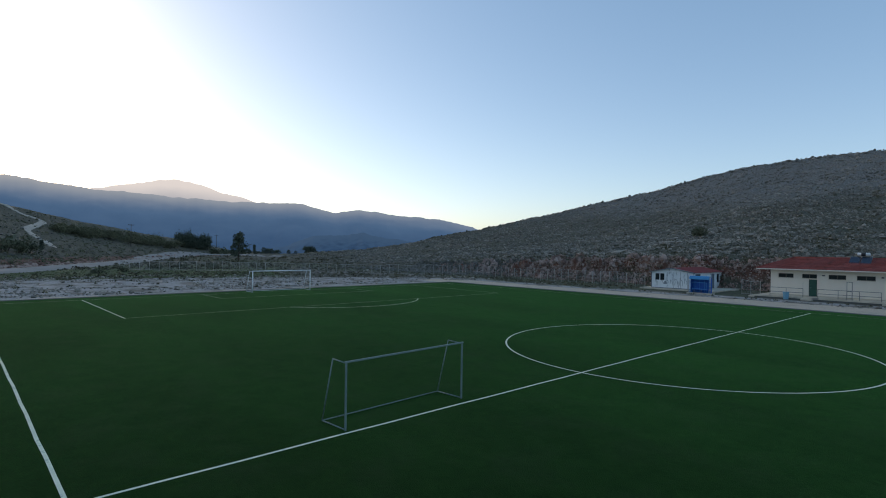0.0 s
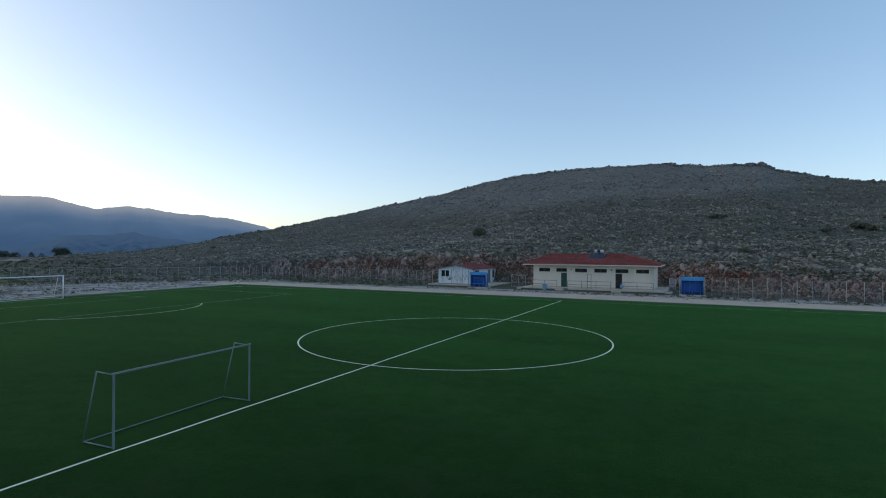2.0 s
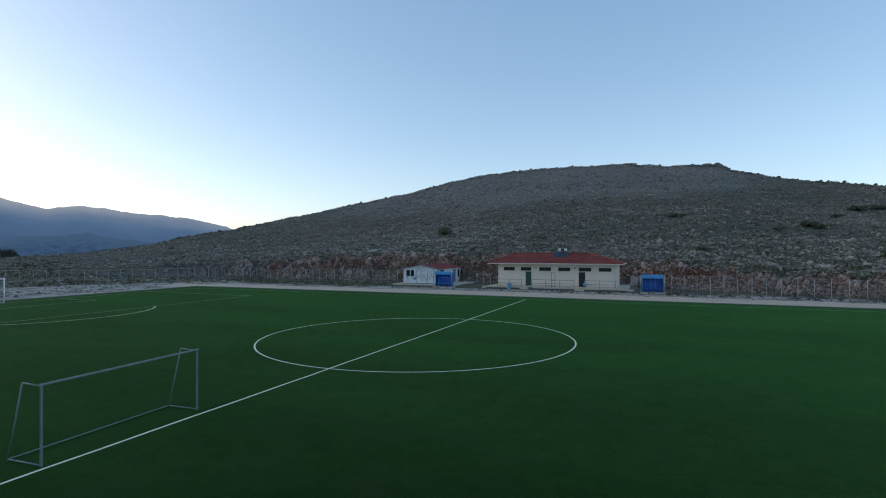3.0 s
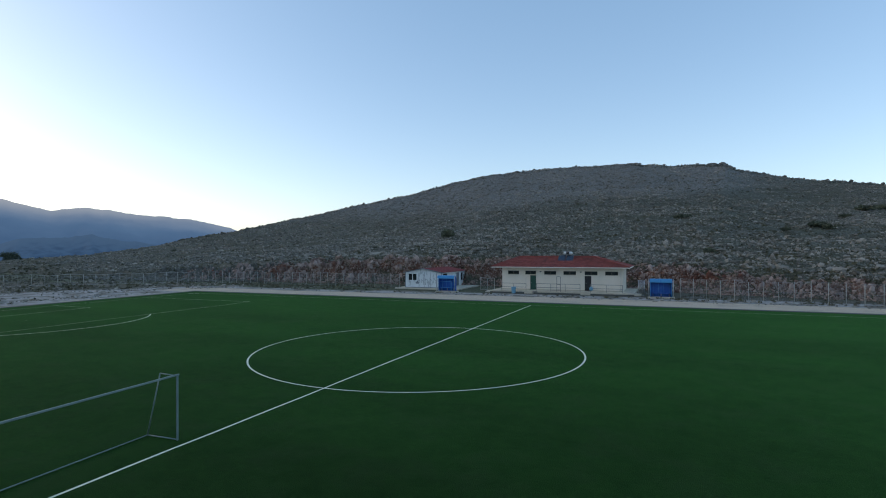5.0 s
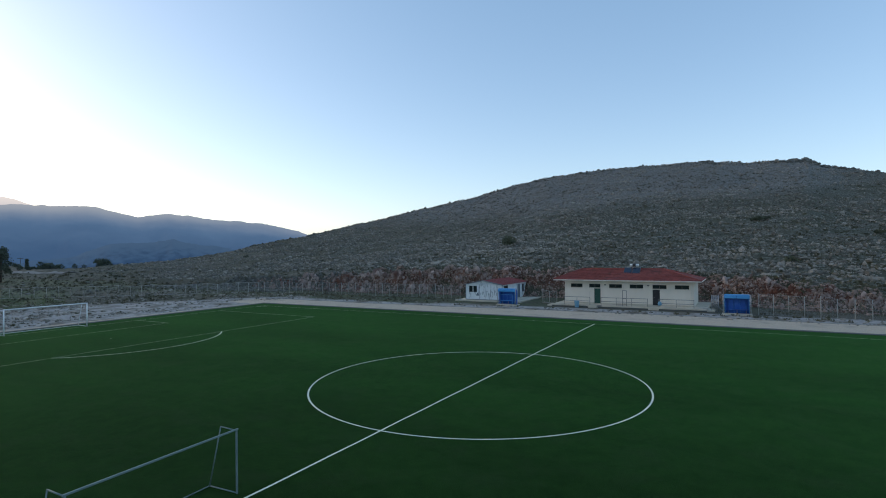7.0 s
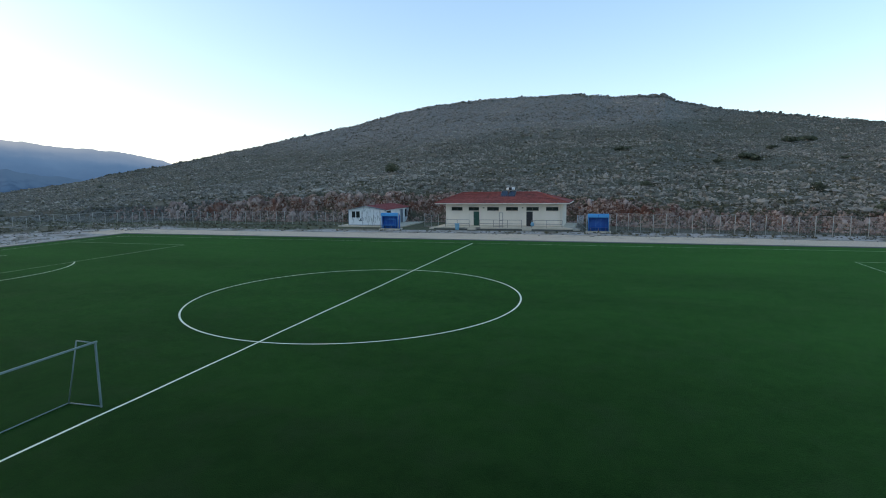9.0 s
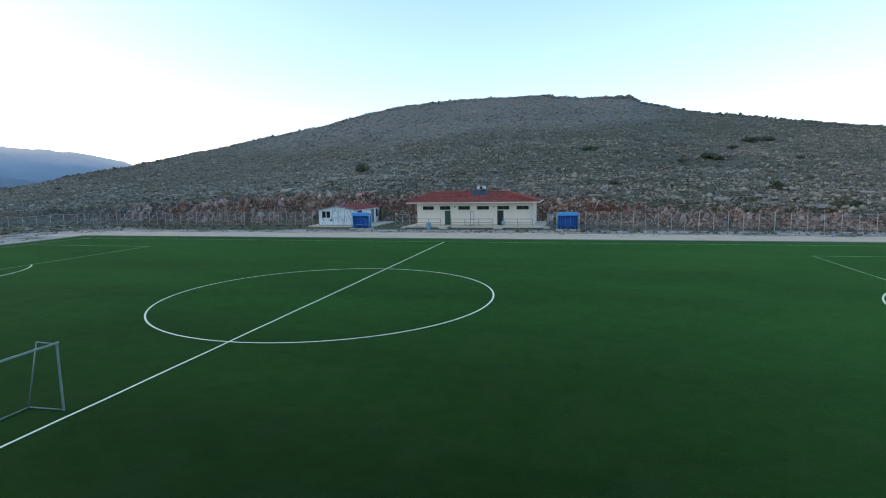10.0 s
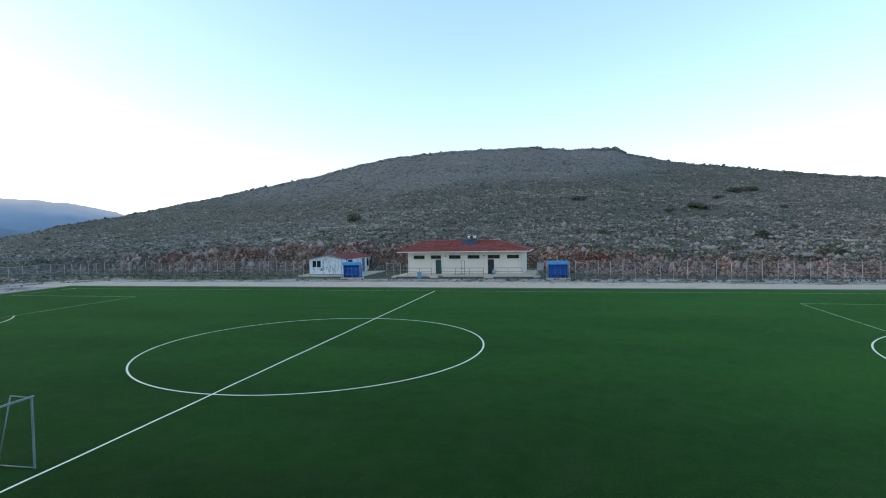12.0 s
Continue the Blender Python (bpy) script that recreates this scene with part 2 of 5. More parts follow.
def ground_material():
    """Soil, scrubby grass, pale gravel and red cut bank, laid out by the masks kept in the ground's attributes."""
    m = bpy.data.materials.new("ground")
    m.use_nodes = True
    nt = m.node_tree
    n, l = nt.nodes, nt.links
    p = n["Principled BSDF"]
    p.inputs["Roughness"].default_value = 0.95
    p.inputs["Specular IOR Level"].default_value = 0.15
    geo = n.new("ShaderNodeNewGeometry")

    def noise_fac(scale, detail=6, stretch=(1, 1, 1)):
        t, mp = n.new("ShaderNodeTexNoise"), n.new("ShaderNodeMapping")
        t.inputs["Scale"].default_value, t.inputs["Detail"].default_value = scale, detail
        mp.inputs["Scale"].default_value = stretch
        l.new(geo.outputs["Position"], mp.inputs["Vector"])
        l.new(mp.outputs[0], t.inputs["Vector"])
        return t.outputs["Fac"]

    def ramp(fac, lo, hi):
        r = n.new("ShaderNodeMapRange")
        r.inputs["From Min"].default_value, r.inputs["From Max"].default_value = lo, hi
        l.new(fac, r.inputs["Value"])
        return r.outputs[0]

    def blend(fac, a, b):
        x = n.new("ShaderNodeMix")
        x.data_type = "RGBA"
        l.new(fac, x.inputs["Factor"])
        for key, v in (("A", a), ("B", b)):
            if isinstance(v, tuple):
                x.inputs[key].default_value = (*v, 1)
            else:
                l.new(v, x.inputs[key])
        return x.outputs["Result"]

    def masked(name, fac, lo=0.35, hi=0.65, amount=0.5):
        at = n.new("ShaderNodeAttribute")
        at.attribute_name = name
        a = n.new("ShaderNodeMath")
        a.operation = "MULTIPLY_ADD"
        a.inputs[1].default_value = amount
        l.new(fac, a.inputs[0])
        b = n.new("ShaderNodeMath")
        b.inputs[1].default_value = -amount / 2
        l.new(at.outputs["Fac"], b.inputs[0])
        l.new(b.outputs[0], a.inputs[2])
        return ramp(a.outputs[0], lo, hi)

    coarse, mid, fine, grit = noise_fac(0.045), noise_fac(0.35), noise_fac(2.2), noise_fac(12)
    soil = blend(ramp(mid, 0.35, 0.65), (0.074, 0.062, 0.046), (0.128, 0.11, 0.085))
    scrub = blend(ramp(fine, 0.4, 0.6), (0.054, 0.053, 0.037), (0.115, 0.11, 0.077))
    land = blend(ramp(coarse, 0.4, 0.6), soil, scrub)
    beds = noise_fac(1.0, 5, (0.05, 0.05, 0.85))          # beds of rock and turf along the contours
    upper = noise_fac(1.0, 4, (0.012, 0.012, 0.03))
    land = blend(ramp(beds, 0.42, 0.58), scrub, land)
    stony = blend(ramp(fine, 0.5, 0.64), land, (0.23, 0.22, 0.192))
    stony = blend(ramp(beds, 0.4, 0.62), scrub, stony)
    scree = blend(ramp(fine, 0.4, 0.62), (0.088, 0.084, 0.074), (0.245, 0.236, 0.215))
    stony = blend(masked("scree", upper, amount=0.9), stony, scree)
    land = blend(masked("hill", mid), land, stony)
    grass = blend(ramp(fine, 0.35, 0.65), (0.056, 0.074, 0.036), (0.098, 0.114, 0.058))
    land = blend(masked("grass", mid, amount=0.8), land, grass)
    red = blend(ramp(mid, 0.4, 0.6), (0.1, 0.038, 0.023), (0.17, 0.085, 0.06))
    red = blend(ramp(fine, 0.55, 0.65), red, (0.3, 0.235, 0.19))
    land = blend(masked("bank", mid, amount=0.7), land, red)
    gravel = blend(ramp(grit, 0.35, 0.65), (0.42, 0.33, 0.245), (0.58, 0.465, 0.355))
    gravel = blend(ramp(mid, 0.56, 0.74), gravel, (0.35, 0.295, 0.235))
    rough = blend(ramp(fine, 0.3, 0.6), (0.43, 0.405, 0.38), (0.275, 0.258, 0.238))
    rough = blend(ramp(mid, 0.47, 0.62), rough, (0.165, 0.145, 0.115))
    land = blend(masked("rubble", fine, amount=0.6), land, rough)
    land = blend(masked("gravel", mid, amount=0.35), land, gravel)
    l.new(land, p.inputs["Base Color"])
    bp = n.new("ShaderNodeBump")
    bp.inputs["Strength"].default_value, bp.inputs["Distance"].default_value = 0.8, 0.15
    l.new(fine, bp.inputs["Height"])
    l.new(bp.outputs[0], p.inputs["Normal"])
    return m


M_GROUND = ground_material()


def far_haze_material(name, low, high, z0, z1, glow, crest=0.72, grain=0.006, relief=0.12):
    """Distant ridge: haze of kilometres of air painted as emission, paler where light comes over the crest."""
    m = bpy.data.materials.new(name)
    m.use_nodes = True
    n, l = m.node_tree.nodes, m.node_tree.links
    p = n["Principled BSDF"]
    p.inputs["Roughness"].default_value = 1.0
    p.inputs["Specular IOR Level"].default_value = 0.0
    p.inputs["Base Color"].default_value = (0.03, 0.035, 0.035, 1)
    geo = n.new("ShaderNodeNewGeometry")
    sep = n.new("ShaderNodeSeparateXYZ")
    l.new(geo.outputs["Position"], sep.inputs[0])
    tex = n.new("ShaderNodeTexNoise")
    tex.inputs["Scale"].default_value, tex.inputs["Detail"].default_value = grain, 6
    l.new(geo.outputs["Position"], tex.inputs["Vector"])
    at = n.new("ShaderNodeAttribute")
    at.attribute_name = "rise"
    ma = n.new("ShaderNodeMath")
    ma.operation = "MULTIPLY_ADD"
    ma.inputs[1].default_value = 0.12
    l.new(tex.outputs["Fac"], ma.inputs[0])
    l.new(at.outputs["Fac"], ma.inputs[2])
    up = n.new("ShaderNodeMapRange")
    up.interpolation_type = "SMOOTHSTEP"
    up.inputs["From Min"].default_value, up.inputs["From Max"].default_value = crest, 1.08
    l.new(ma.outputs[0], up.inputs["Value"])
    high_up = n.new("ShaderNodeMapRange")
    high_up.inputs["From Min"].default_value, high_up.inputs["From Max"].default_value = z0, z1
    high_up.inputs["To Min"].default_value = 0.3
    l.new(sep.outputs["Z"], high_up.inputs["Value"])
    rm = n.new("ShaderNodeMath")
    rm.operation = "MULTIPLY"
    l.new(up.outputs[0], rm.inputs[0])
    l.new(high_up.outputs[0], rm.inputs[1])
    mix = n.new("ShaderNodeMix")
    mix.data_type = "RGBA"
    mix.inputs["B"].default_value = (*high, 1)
    # emission darkens towards the foot of the slope, painting in denser haze
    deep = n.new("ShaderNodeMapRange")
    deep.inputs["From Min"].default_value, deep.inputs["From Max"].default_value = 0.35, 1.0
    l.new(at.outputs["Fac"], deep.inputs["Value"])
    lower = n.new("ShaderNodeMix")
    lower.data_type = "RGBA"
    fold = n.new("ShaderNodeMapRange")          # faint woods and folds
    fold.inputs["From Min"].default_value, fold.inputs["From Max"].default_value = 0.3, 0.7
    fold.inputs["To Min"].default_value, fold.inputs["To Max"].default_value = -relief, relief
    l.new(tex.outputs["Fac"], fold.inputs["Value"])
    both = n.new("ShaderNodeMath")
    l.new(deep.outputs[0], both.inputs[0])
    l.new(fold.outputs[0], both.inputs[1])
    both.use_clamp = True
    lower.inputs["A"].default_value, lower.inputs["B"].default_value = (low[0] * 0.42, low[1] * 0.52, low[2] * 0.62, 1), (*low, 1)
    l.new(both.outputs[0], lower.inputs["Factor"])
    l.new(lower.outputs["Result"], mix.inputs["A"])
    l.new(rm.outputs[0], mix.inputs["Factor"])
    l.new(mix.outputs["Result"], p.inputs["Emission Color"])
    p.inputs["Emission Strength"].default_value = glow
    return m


# Haze and crest light of the far slopes, put into the emission colours.
M_FAR = far_haze_material("far_ridge", (0.06, 0.125, 0.243), (0.29, 0.32, 0.37), 140, 280, 1.0, 0.76)
M_PEAK = far_haze_material("far_peak", (0.2, 0.26, 0.37), (0.62, 0.6, 0.62), 200, 360, 1.0, 0.35)
M_FOOT = far_haze_material("foothill", (0.021, 0.056, 0.128), (0.03, 0.068, 0.14), -20, 30, 1.0, 0.72, 0.07, 0.7)


# ---- building helpers ----
def part(name, bm, material, parent=None, label=""):
    me = bpy.data.meshes.new(name)
    bm.to_mesh(me)
    bm.free()
    me.materials.append(material)
    ob = new(name, me)
    ob.parent = parent
    if label:
        ob["label"] = label
    return ob


def thing(name, label, category, at=(0, 0, 0), rz=0.0, group="", kind=""):
    e = new(name)
    e.empty_display_size = 0.2
    e.matrix_world = pose(*at, 0, 0, rz)
    return tagged(e, label, category, group, kind)


def box(bm, x0, x1, y0, y1, z0, z1, bevel=0.0):
    vs = [bm.verts.new((x, y, z)) for z in (z0, z1) for x, y in ((x0, y0), (x1, y0), (x1, y1), (x0, y1))]
    fs = [bm.faces.new([vs[i] for i in f]) for f in ((3, 2, 1, 0), (4, 5, 6, 7), (0, 1, 5, 4), (1, 2, 6, 5), (2, 3, 7, 6), (3, 0, 4, 7))]
    if bevel:
        es = list({e for f in fs for e in f.edges})
        bmesh.ops.bevel(bm, geom=es, offset=bevel, segments=2, profile=0.5, affect="EDGES")
    return bm


def boxes(*args, bevel=0.0):
    bm = bmesh.new()
    for a in args:
        box(bm, *a, bevel=bevel)
    return bm


def tube(bm, points, r, sides=8):
    """A round bar along the points."""
    pts = [Vector(p) for p in points]
    rings = []
    for i, p in enumerate(pts):
        d = (pts[min(i + 1, len(pts) - 1)] - pts[max(i - 1, 0)]).normalized()
        up = Vector((0, 0, 1)) if abs(d.z) < 0.9 else Vector((1, 0, 0))
        s = d.cross(up).normalized()
        u = s.cross(d).normalized()
        rr = r[i] if isinstance(r, (list, tuple)) else r
        rings.append([bm.verts.new(p + (s * math.cos(k * 2 * math.pi / sides) + u * math.sin(k * 2 * math.pi / sides)) * rr) for k in range(sides)])
    for a, b in zip(rings, rings[1:]):
        for k in range(sides):
            f = bm.faces.new((a[k], a[(k + 1) % sides], b[(k + 1) % sides], b[k]))
            f.smooth = True
    bm.faces.new(rings[0][::-1])
    bm.faces.new(rings[-1])
    return bm


def bar(points, r, sides=8):
    return tube(bmesh.new(), points, r, sides)


def sheet(name, verts, faces, material, smooth=False):
    """A mesh object from arrays."""
    me = bpy.data.meshes.new(name)
    verts, faces = np.asarray(verts, dtype=np.float32), np.asarray(faces, dtype=np.int32)
    k = faces.shape[1]
    me.vertices.add(len(verts))
    me.vertices.foreach_set("co", verts.ravel())
    me.loops.add(faces.size)
    me.loops.foreach_set("vertex_index", faces.ravel())
    me.polygons.add(len(faces))
    me.polygons.foreach_set("loop_start", np.arange(0, faces.size, k, dtype=np.int32))
    me.update(calc_edges=True)
    me.polygons.foreach_set("use_smooth", np.full(len(faces), smooth))
    me.materials.append(material)
    me.validate()
    return new(name, me)


# ---- the lie of the land ----
CX, CY = 13.6, -28.4          # hub of the ground sheet


def hashed(ix, iy, seed):
    h = (ix.astype(np.int64) * 374761393 + iy.astype(np.int64) * 668265263 + seed * 982451653) & 0xFFFFFFFF
    h = ((h ^ (h >> 13)) * 1274126177) & 0xFFFFFFFF
    return ((h ^ (h >> 16)) & 0xFFFF) / 65535.0


def vnoise(x, y, seed=0):
    x, y = np.asarray(x, float), np.asarray(y, float)
    ix, iy = np.floor(x), np.floor(y)
    fx, fy = x - ix, y - iy
    fx, fy = fx * fx * (3 - 2 * fx), fy * fy * (3 - 2 * fy)
    a, b = hashed(ix, iy, seed), hashed(ix + 1, iy, seed)
    c, d = hashed(ix, iy + 1, seed), hashed(ix + 1, iy + 1, seed)
    return (a + (b - a) * fx) * (1 - fy) + (c + (d - c) * fx) * fy - 0.5


def fbm(x, y, octaves=4, seed=0):
    return sum(vnoise(x * 2 ** i, y * 2 ** i, seed + i) / 2 ** i for i in range(octaves))


def ease(v, lo, hi):
    u = np.clip((v - lo) / (hi - lo), 0, 1)
    return u * u * (3 - 2 * u)


# the ridge of the stony hill: bearing from the hub (degrees clockwise from +y) and height angle (degrees)
RIDGE = [(-90, -1.5), (-75, -1.1), (-66, -0.85), (-63, -0.8), (-60.5, -0.6), (-58.4, -0.47), (-55.2, -0.2), (-52.1, 0.3), (-47.2, 1.38), (-43.7, 2.0), (-40, 2.84), (-35, 3.98), (-29.7, 5.2), (-26, 5.9), (-21.8, 7.1), (-18.3, 7.8),
         (-13.6, 8.3), (-8.9, 8.5), (-3.2, 8.55), (-0.4, 8.2), (4.7, 8.0), (5.8, 7.45), (10, 6.35), (15.3, 5.5), (20.8, 4.55), (25.3, 3.9), (40, 2.6), (70, 1.0)]
RIDGE_FAR = 340.0


def bank_line(x):
    """The foot of the cut bank behind the buildings, as y over x."""
    return np.interp(x, [-140, -90, -60, -35, -15, 8, 20, 45, 90, 160], [62, 56, 53.5, 54.5, 56.5, 55, 49.5, 43, 34.5, 24]) + 1.6 * fbm(np.asarray(x) * 0.11, np.zeros_like(x), 3, 40) + 2.6 * np.abs(fbm(np.asarray(x) * 0.34, np.zeros_like(x), 3, 47)) - 0.6


def bank_height(x):
    return np.interp(x, [-130, -85, -75, -60, -50, -36, -20, 0, 12, 20, 31, 40, 50, 90], [0.0, 1.5, 2.0, 2.6, 3.1, 4.1, 3.9, 3.3, 2.9, 2.5, 1.6, 1.4, 1.0, 0.8])


def land(x, y):
    """Height of the ground, and masks of what covers it."""
    x, y = np.asarray(x, float), np.asarray(y, float)
    dx, dy = x - CX, y - CY
    d = np.hypot(dx, dy) + 1e-6
    az = np.degrees(np.arctan2(dx, dy))
    # the stony hill, rising from the top of the bank
    yb, hb = bank_line(x), bank_height(x)
    k = (y - yb)
    on_bank = ease(k, 0.0, 2.6)
    bank_z = hb * on_bank
    el = np.tan(np.radians(np.interp(az, [a for a, _ in RIDGE], [e for _, e in RIDGE])))
    d0 = d - np.maximum(k - 3.4, 0) / np.maximum(np.cos(np.radians(az)), 0.25)
    u = np.clip((d - d0) / np.maximum(RIDGE_FAR - d0, 30), 0, None)
    e0 = (hb - 5.9) / np.maximum(d0, 30)
    rise = np.where(u <= 1, e0 + (el - e0) * np.power(np.clip(u, 1e-6, 1), 0.72), el - (u - 1) * 0.06)
    hill_z = 5.9 + d * rise
    behind = k > 3.4
    z = np.where(behind, np.maximum(hill_z, np.where(u > 1, -60.0, -5.0)), bank_z)
    inview = ease(az, -90, -72) * (1 - ease(az, 75, 95))
    z = z * inview
    hill = np.where(behind, inview, 0.0)
    # the low western hill with the footpath
    w_el = np.tan(np.radians(np.interp(az, [-140, -110, -95, -86.5, -82.7, -76.8, -72.5, -69], [6.0, 5.5, 4.6, 3.16, 2.25, 1.1, 0.4, -0.2])))
    ds = np.interp(az, [-140, -100, -86.5, -78.5, -74, -71], [110, 122, 150, 205, 262, 300])
    wu = np.clip((d - ds) / 150, 0, 1)
    w_z = np.where(d < ds, 0, 5.4 + d * (-5.4 / ds + (w_el + 5.4 / ds) * wu ** 0.8)) * ease(-az, 64, 71) * (1 - ease(-az, 150, 175))
    w_z = np.where(d > ds + 150, w_z - (d - ds - 150) * 0.12, w_z)
    west = (az < -64) & (d > ds) & (w_z > z)
    z = np.where(west, w_z, z)
    hill = np.where(west, 0.5, hill)
    # relief
    rough = np.maximum(hill, 0.0) * ease(d, 80, 110)
    z = z + rough * (0.9 * fbm(x * 0.16, y * 0.16, 3, 3) + 0.5 * fbm(x * 0.6, y * 0.6, 2, 9)) + 1.5 * on_bank * (1 - ease(k, 3.4, 8)) * inview * fbm(x * 0.5, y * 0.5, 4, 21)
    yard = (1 - ease(np.abs(x), 50, 54)) * (1 - ease(np.abs(y), 30, 33))
    z = z + (1 - rough) * (1 - yard) * 0.12 * fbm(x * 0.35, y * 0.35, 3, 5) * (1 - ease(y, 36, 40) * (1 - ease(y, 49, 52)) * (1 - ease(np.abs(x), 26, 30)))
    z = z - 0.06 - 40.0 * ease(d, 700, 4000)
    bank = on_bank * (1 - ease(k, 2.6, 4.6)) * inview * ease(x, -80, -52)
    bank = np.maximum(bank, 0.8 * west * (1 - ease(d - ds, 8, 20)))
    path = np.interp(x, [-60, -25, 0, 12, 40], [36.2, 36.4, 37.8, 37.4, 35.6])          # far edge of the gravel path
    gravel = ease(y, 29, 30.5) * (1 - ease(y, path, path + 1.6)) * ease(x, -66, -50)
    gravel = np.maximum(gravel, ease(-x, 49, 50) * (1 - ease(-x, 51.6, 52.6)) * (np.abs(y) < 36))
    gravel = np.maximum(gravel, (y < -29) * (y > -40) * (np.abs(x) < 60) * 0.9)
    rubble = ease(-x, 50, 52) * (1 - ease(d, 92, 106)) * ease(y, -60, -20) * (1 - ease(y, 40, 46))
    rubble = np.maximum(rubble, 0.72 * ease(y, path, path + 1.5) * (1 - ease(y, np.where(x < -27, 39.4, 41.4), np.where(x < -27, 41.2, 43.6))) * ease(x, -60, -50))
    grass = np.maximum(ease(-x, 60, 66) * ease(d, 92, 106) * (1 - ease(d, 140, 190)) * (0.15 + 0.7 * ease(-az, 60, 68)), ease(y, 38, 40) * (1 - ease(k, -0.5, 0.8)) * np.where(x > -10, 0.3, 0.5)) * (1 - hill)
    scree = np.where(behind, inview, 0.0) * 0.85 * ease(z, 4, 44) * (1 - 0.55 * ease(az, -2, 14)) * (1 - 0.25 * ease(-az, 30, 48))
    return z, dict(hill=hill, scree=scree, bank=bank, gravel=gravel, rubble=rubble, grass=grass)


def height(x, y):
    return float(land(np.array([float(x)]), np.array([float(y)]))[0][0])


def build_ground():
    az = np.radians(np.concatenate([np.arange(-100, 60, 0.34), np.arange(60, 260, 4.0)]))
    rings = np.concatenate([[0.05], np.arange(4, 60, 4.0), np.arange(60, 130, 0.7), np.arange(130, 420, 2.2), 420 * 1.11 ** np.arange(0, 24)])
    a, r = np.meshgrid(az, rings)
    x, y = CX + r * np.sin(a), CY + r * np.cos(a)
    z, masks = land(x.ravel(), y.ravel())
    v = np.column_stack([x.ravel(), y.ravel(), z])
    nr, na = a.shape
    i, j = np.meshgrid(np.arange(nr - 1), np.arange(na), indexing="ij")
    j2 = (j + 1) % na
    f = np.stack([i * na + j, (i + 1) * na + j, (i + 1) * na + j2, i * na + j2], -1).reshape(-1, 4)[:, ::-1]
    ob = sheet("ground", v, f, M_GROUND, True)
    me = ob.data
    for key, val in masks.items():
        at = me.attributes.new(key, "FLOAT", "POINT")
        at.data.foreach_set("value", np.asarray(val, dtype=np.float32))
    return tagged(ob, "stony ground with pale gravel, scrub and a red cut bank under a hill", "ground", kind="structure")


build_ground()


def ridge_sheet(name, material, dist, profile, depth, bumps, label, seed):
    """A far ridge with folded slopes. profile: bearing, height angle."""
    az = np.arange(profile[0][0], profile[-1][0] + 0.01, 0.25)
    el = np.interp(az, [p[0] for p in profile], [p[1] for p in profile]) + bumps * fbm(az * 0.5, az * 0 + seed, 5, seed) + 0.09 * fbm(az * 2.6, az * 0 + seed, 3, seed + 2)
    t = np.linspace(0, 1, 30)
    A, T = np.meshgrid(np.radians(az), t)
    R = dist + depth * (T - 1) + 0.25 * depth * fbm(A * 30, T * 5, 4, seed + 5) * (1 - T)
    E = np.tan(np.radians(el))[None, :] * dist
    Z = -60 + (E + 60 + 5.5) * T ** 1.3
    v = np.column_stack([(CX + R * np.sin(A)).ravel(), (CY + R * np.cos(A)).ravel(), Z.ravel()])
    nr, na = A.shape
    i, j = np.meshgrid(np.arange(nr - 1), np.arange(na - 1), indexing="ij")
    f = np.stack([i * na + j, i * na + j + 1, (i + 1) * na + j + 1, (i + 1) * na + j], -1).reshape(-1, 4)
    ob = sheet(name, v, f, material, True)
    rise = ob.data.attributes.new("rise", "FLOAT", "POINT")
    rise.data.foreach_set("value", T.ravel().astype(np.float32))
    return tagged(ob, label, "mountain", kind="structure")


# Bearings -140 to -92 are unseen, raised there to block the sun lamp.
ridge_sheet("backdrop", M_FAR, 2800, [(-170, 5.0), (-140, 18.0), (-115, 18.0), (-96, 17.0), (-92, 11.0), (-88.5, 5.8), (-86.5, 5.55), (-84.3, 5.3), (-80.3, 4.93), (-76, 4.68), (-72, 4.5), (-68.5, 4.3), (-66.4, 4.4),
            (-62.6, 4.4), (-60.4, 3.95), (-58.6, 3.6), (-56.9, 3.98), (-54.5, 3.8), (-52.2, 3.45), (-47.4, 3.11), (-44.1, 2.3), (-40, 0.5)], 1100, 0.12, "blue mountain ridge beyond the valley, its haze painted on", 11)
ridge_sheet("backdrop_peak", M_PEAK, 3700, [(-86, 3.0), (-82, 4.5), (-80.3, 4.97), (-77.5, 5.55), (-75.2, 6.12), (-73.6, 6.2), (-72.0, 5.95), (-69.5, 5.2), (-66.4, 4.4), (-63, 3.2)], 700, 0.1, "far peak with haze and crest light painted on", 23)
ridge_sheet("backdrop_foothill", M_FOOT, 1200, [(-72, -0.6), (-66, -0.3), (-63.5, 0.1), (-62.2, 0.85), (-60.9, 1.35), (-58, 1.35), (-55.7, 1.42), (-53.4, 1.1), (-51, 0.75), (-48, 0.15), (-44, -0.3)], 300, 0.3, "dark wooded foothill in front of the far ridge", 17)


# ---- the pitch ----
HX0, HX1, HY = -47.3, 48.15, 27.4      # goal lines, touchlines
bm = boxes((HX0 - 2.6, HX1 + 2.6, -HY - 2.6, HY + 2.6, -0.25, 0.0))
pitch = tagged(part("pitch", bm, M_TURF), "dark green artificial turf football pitch with white lines", "pitch", kind="structure")
LW = 0.095


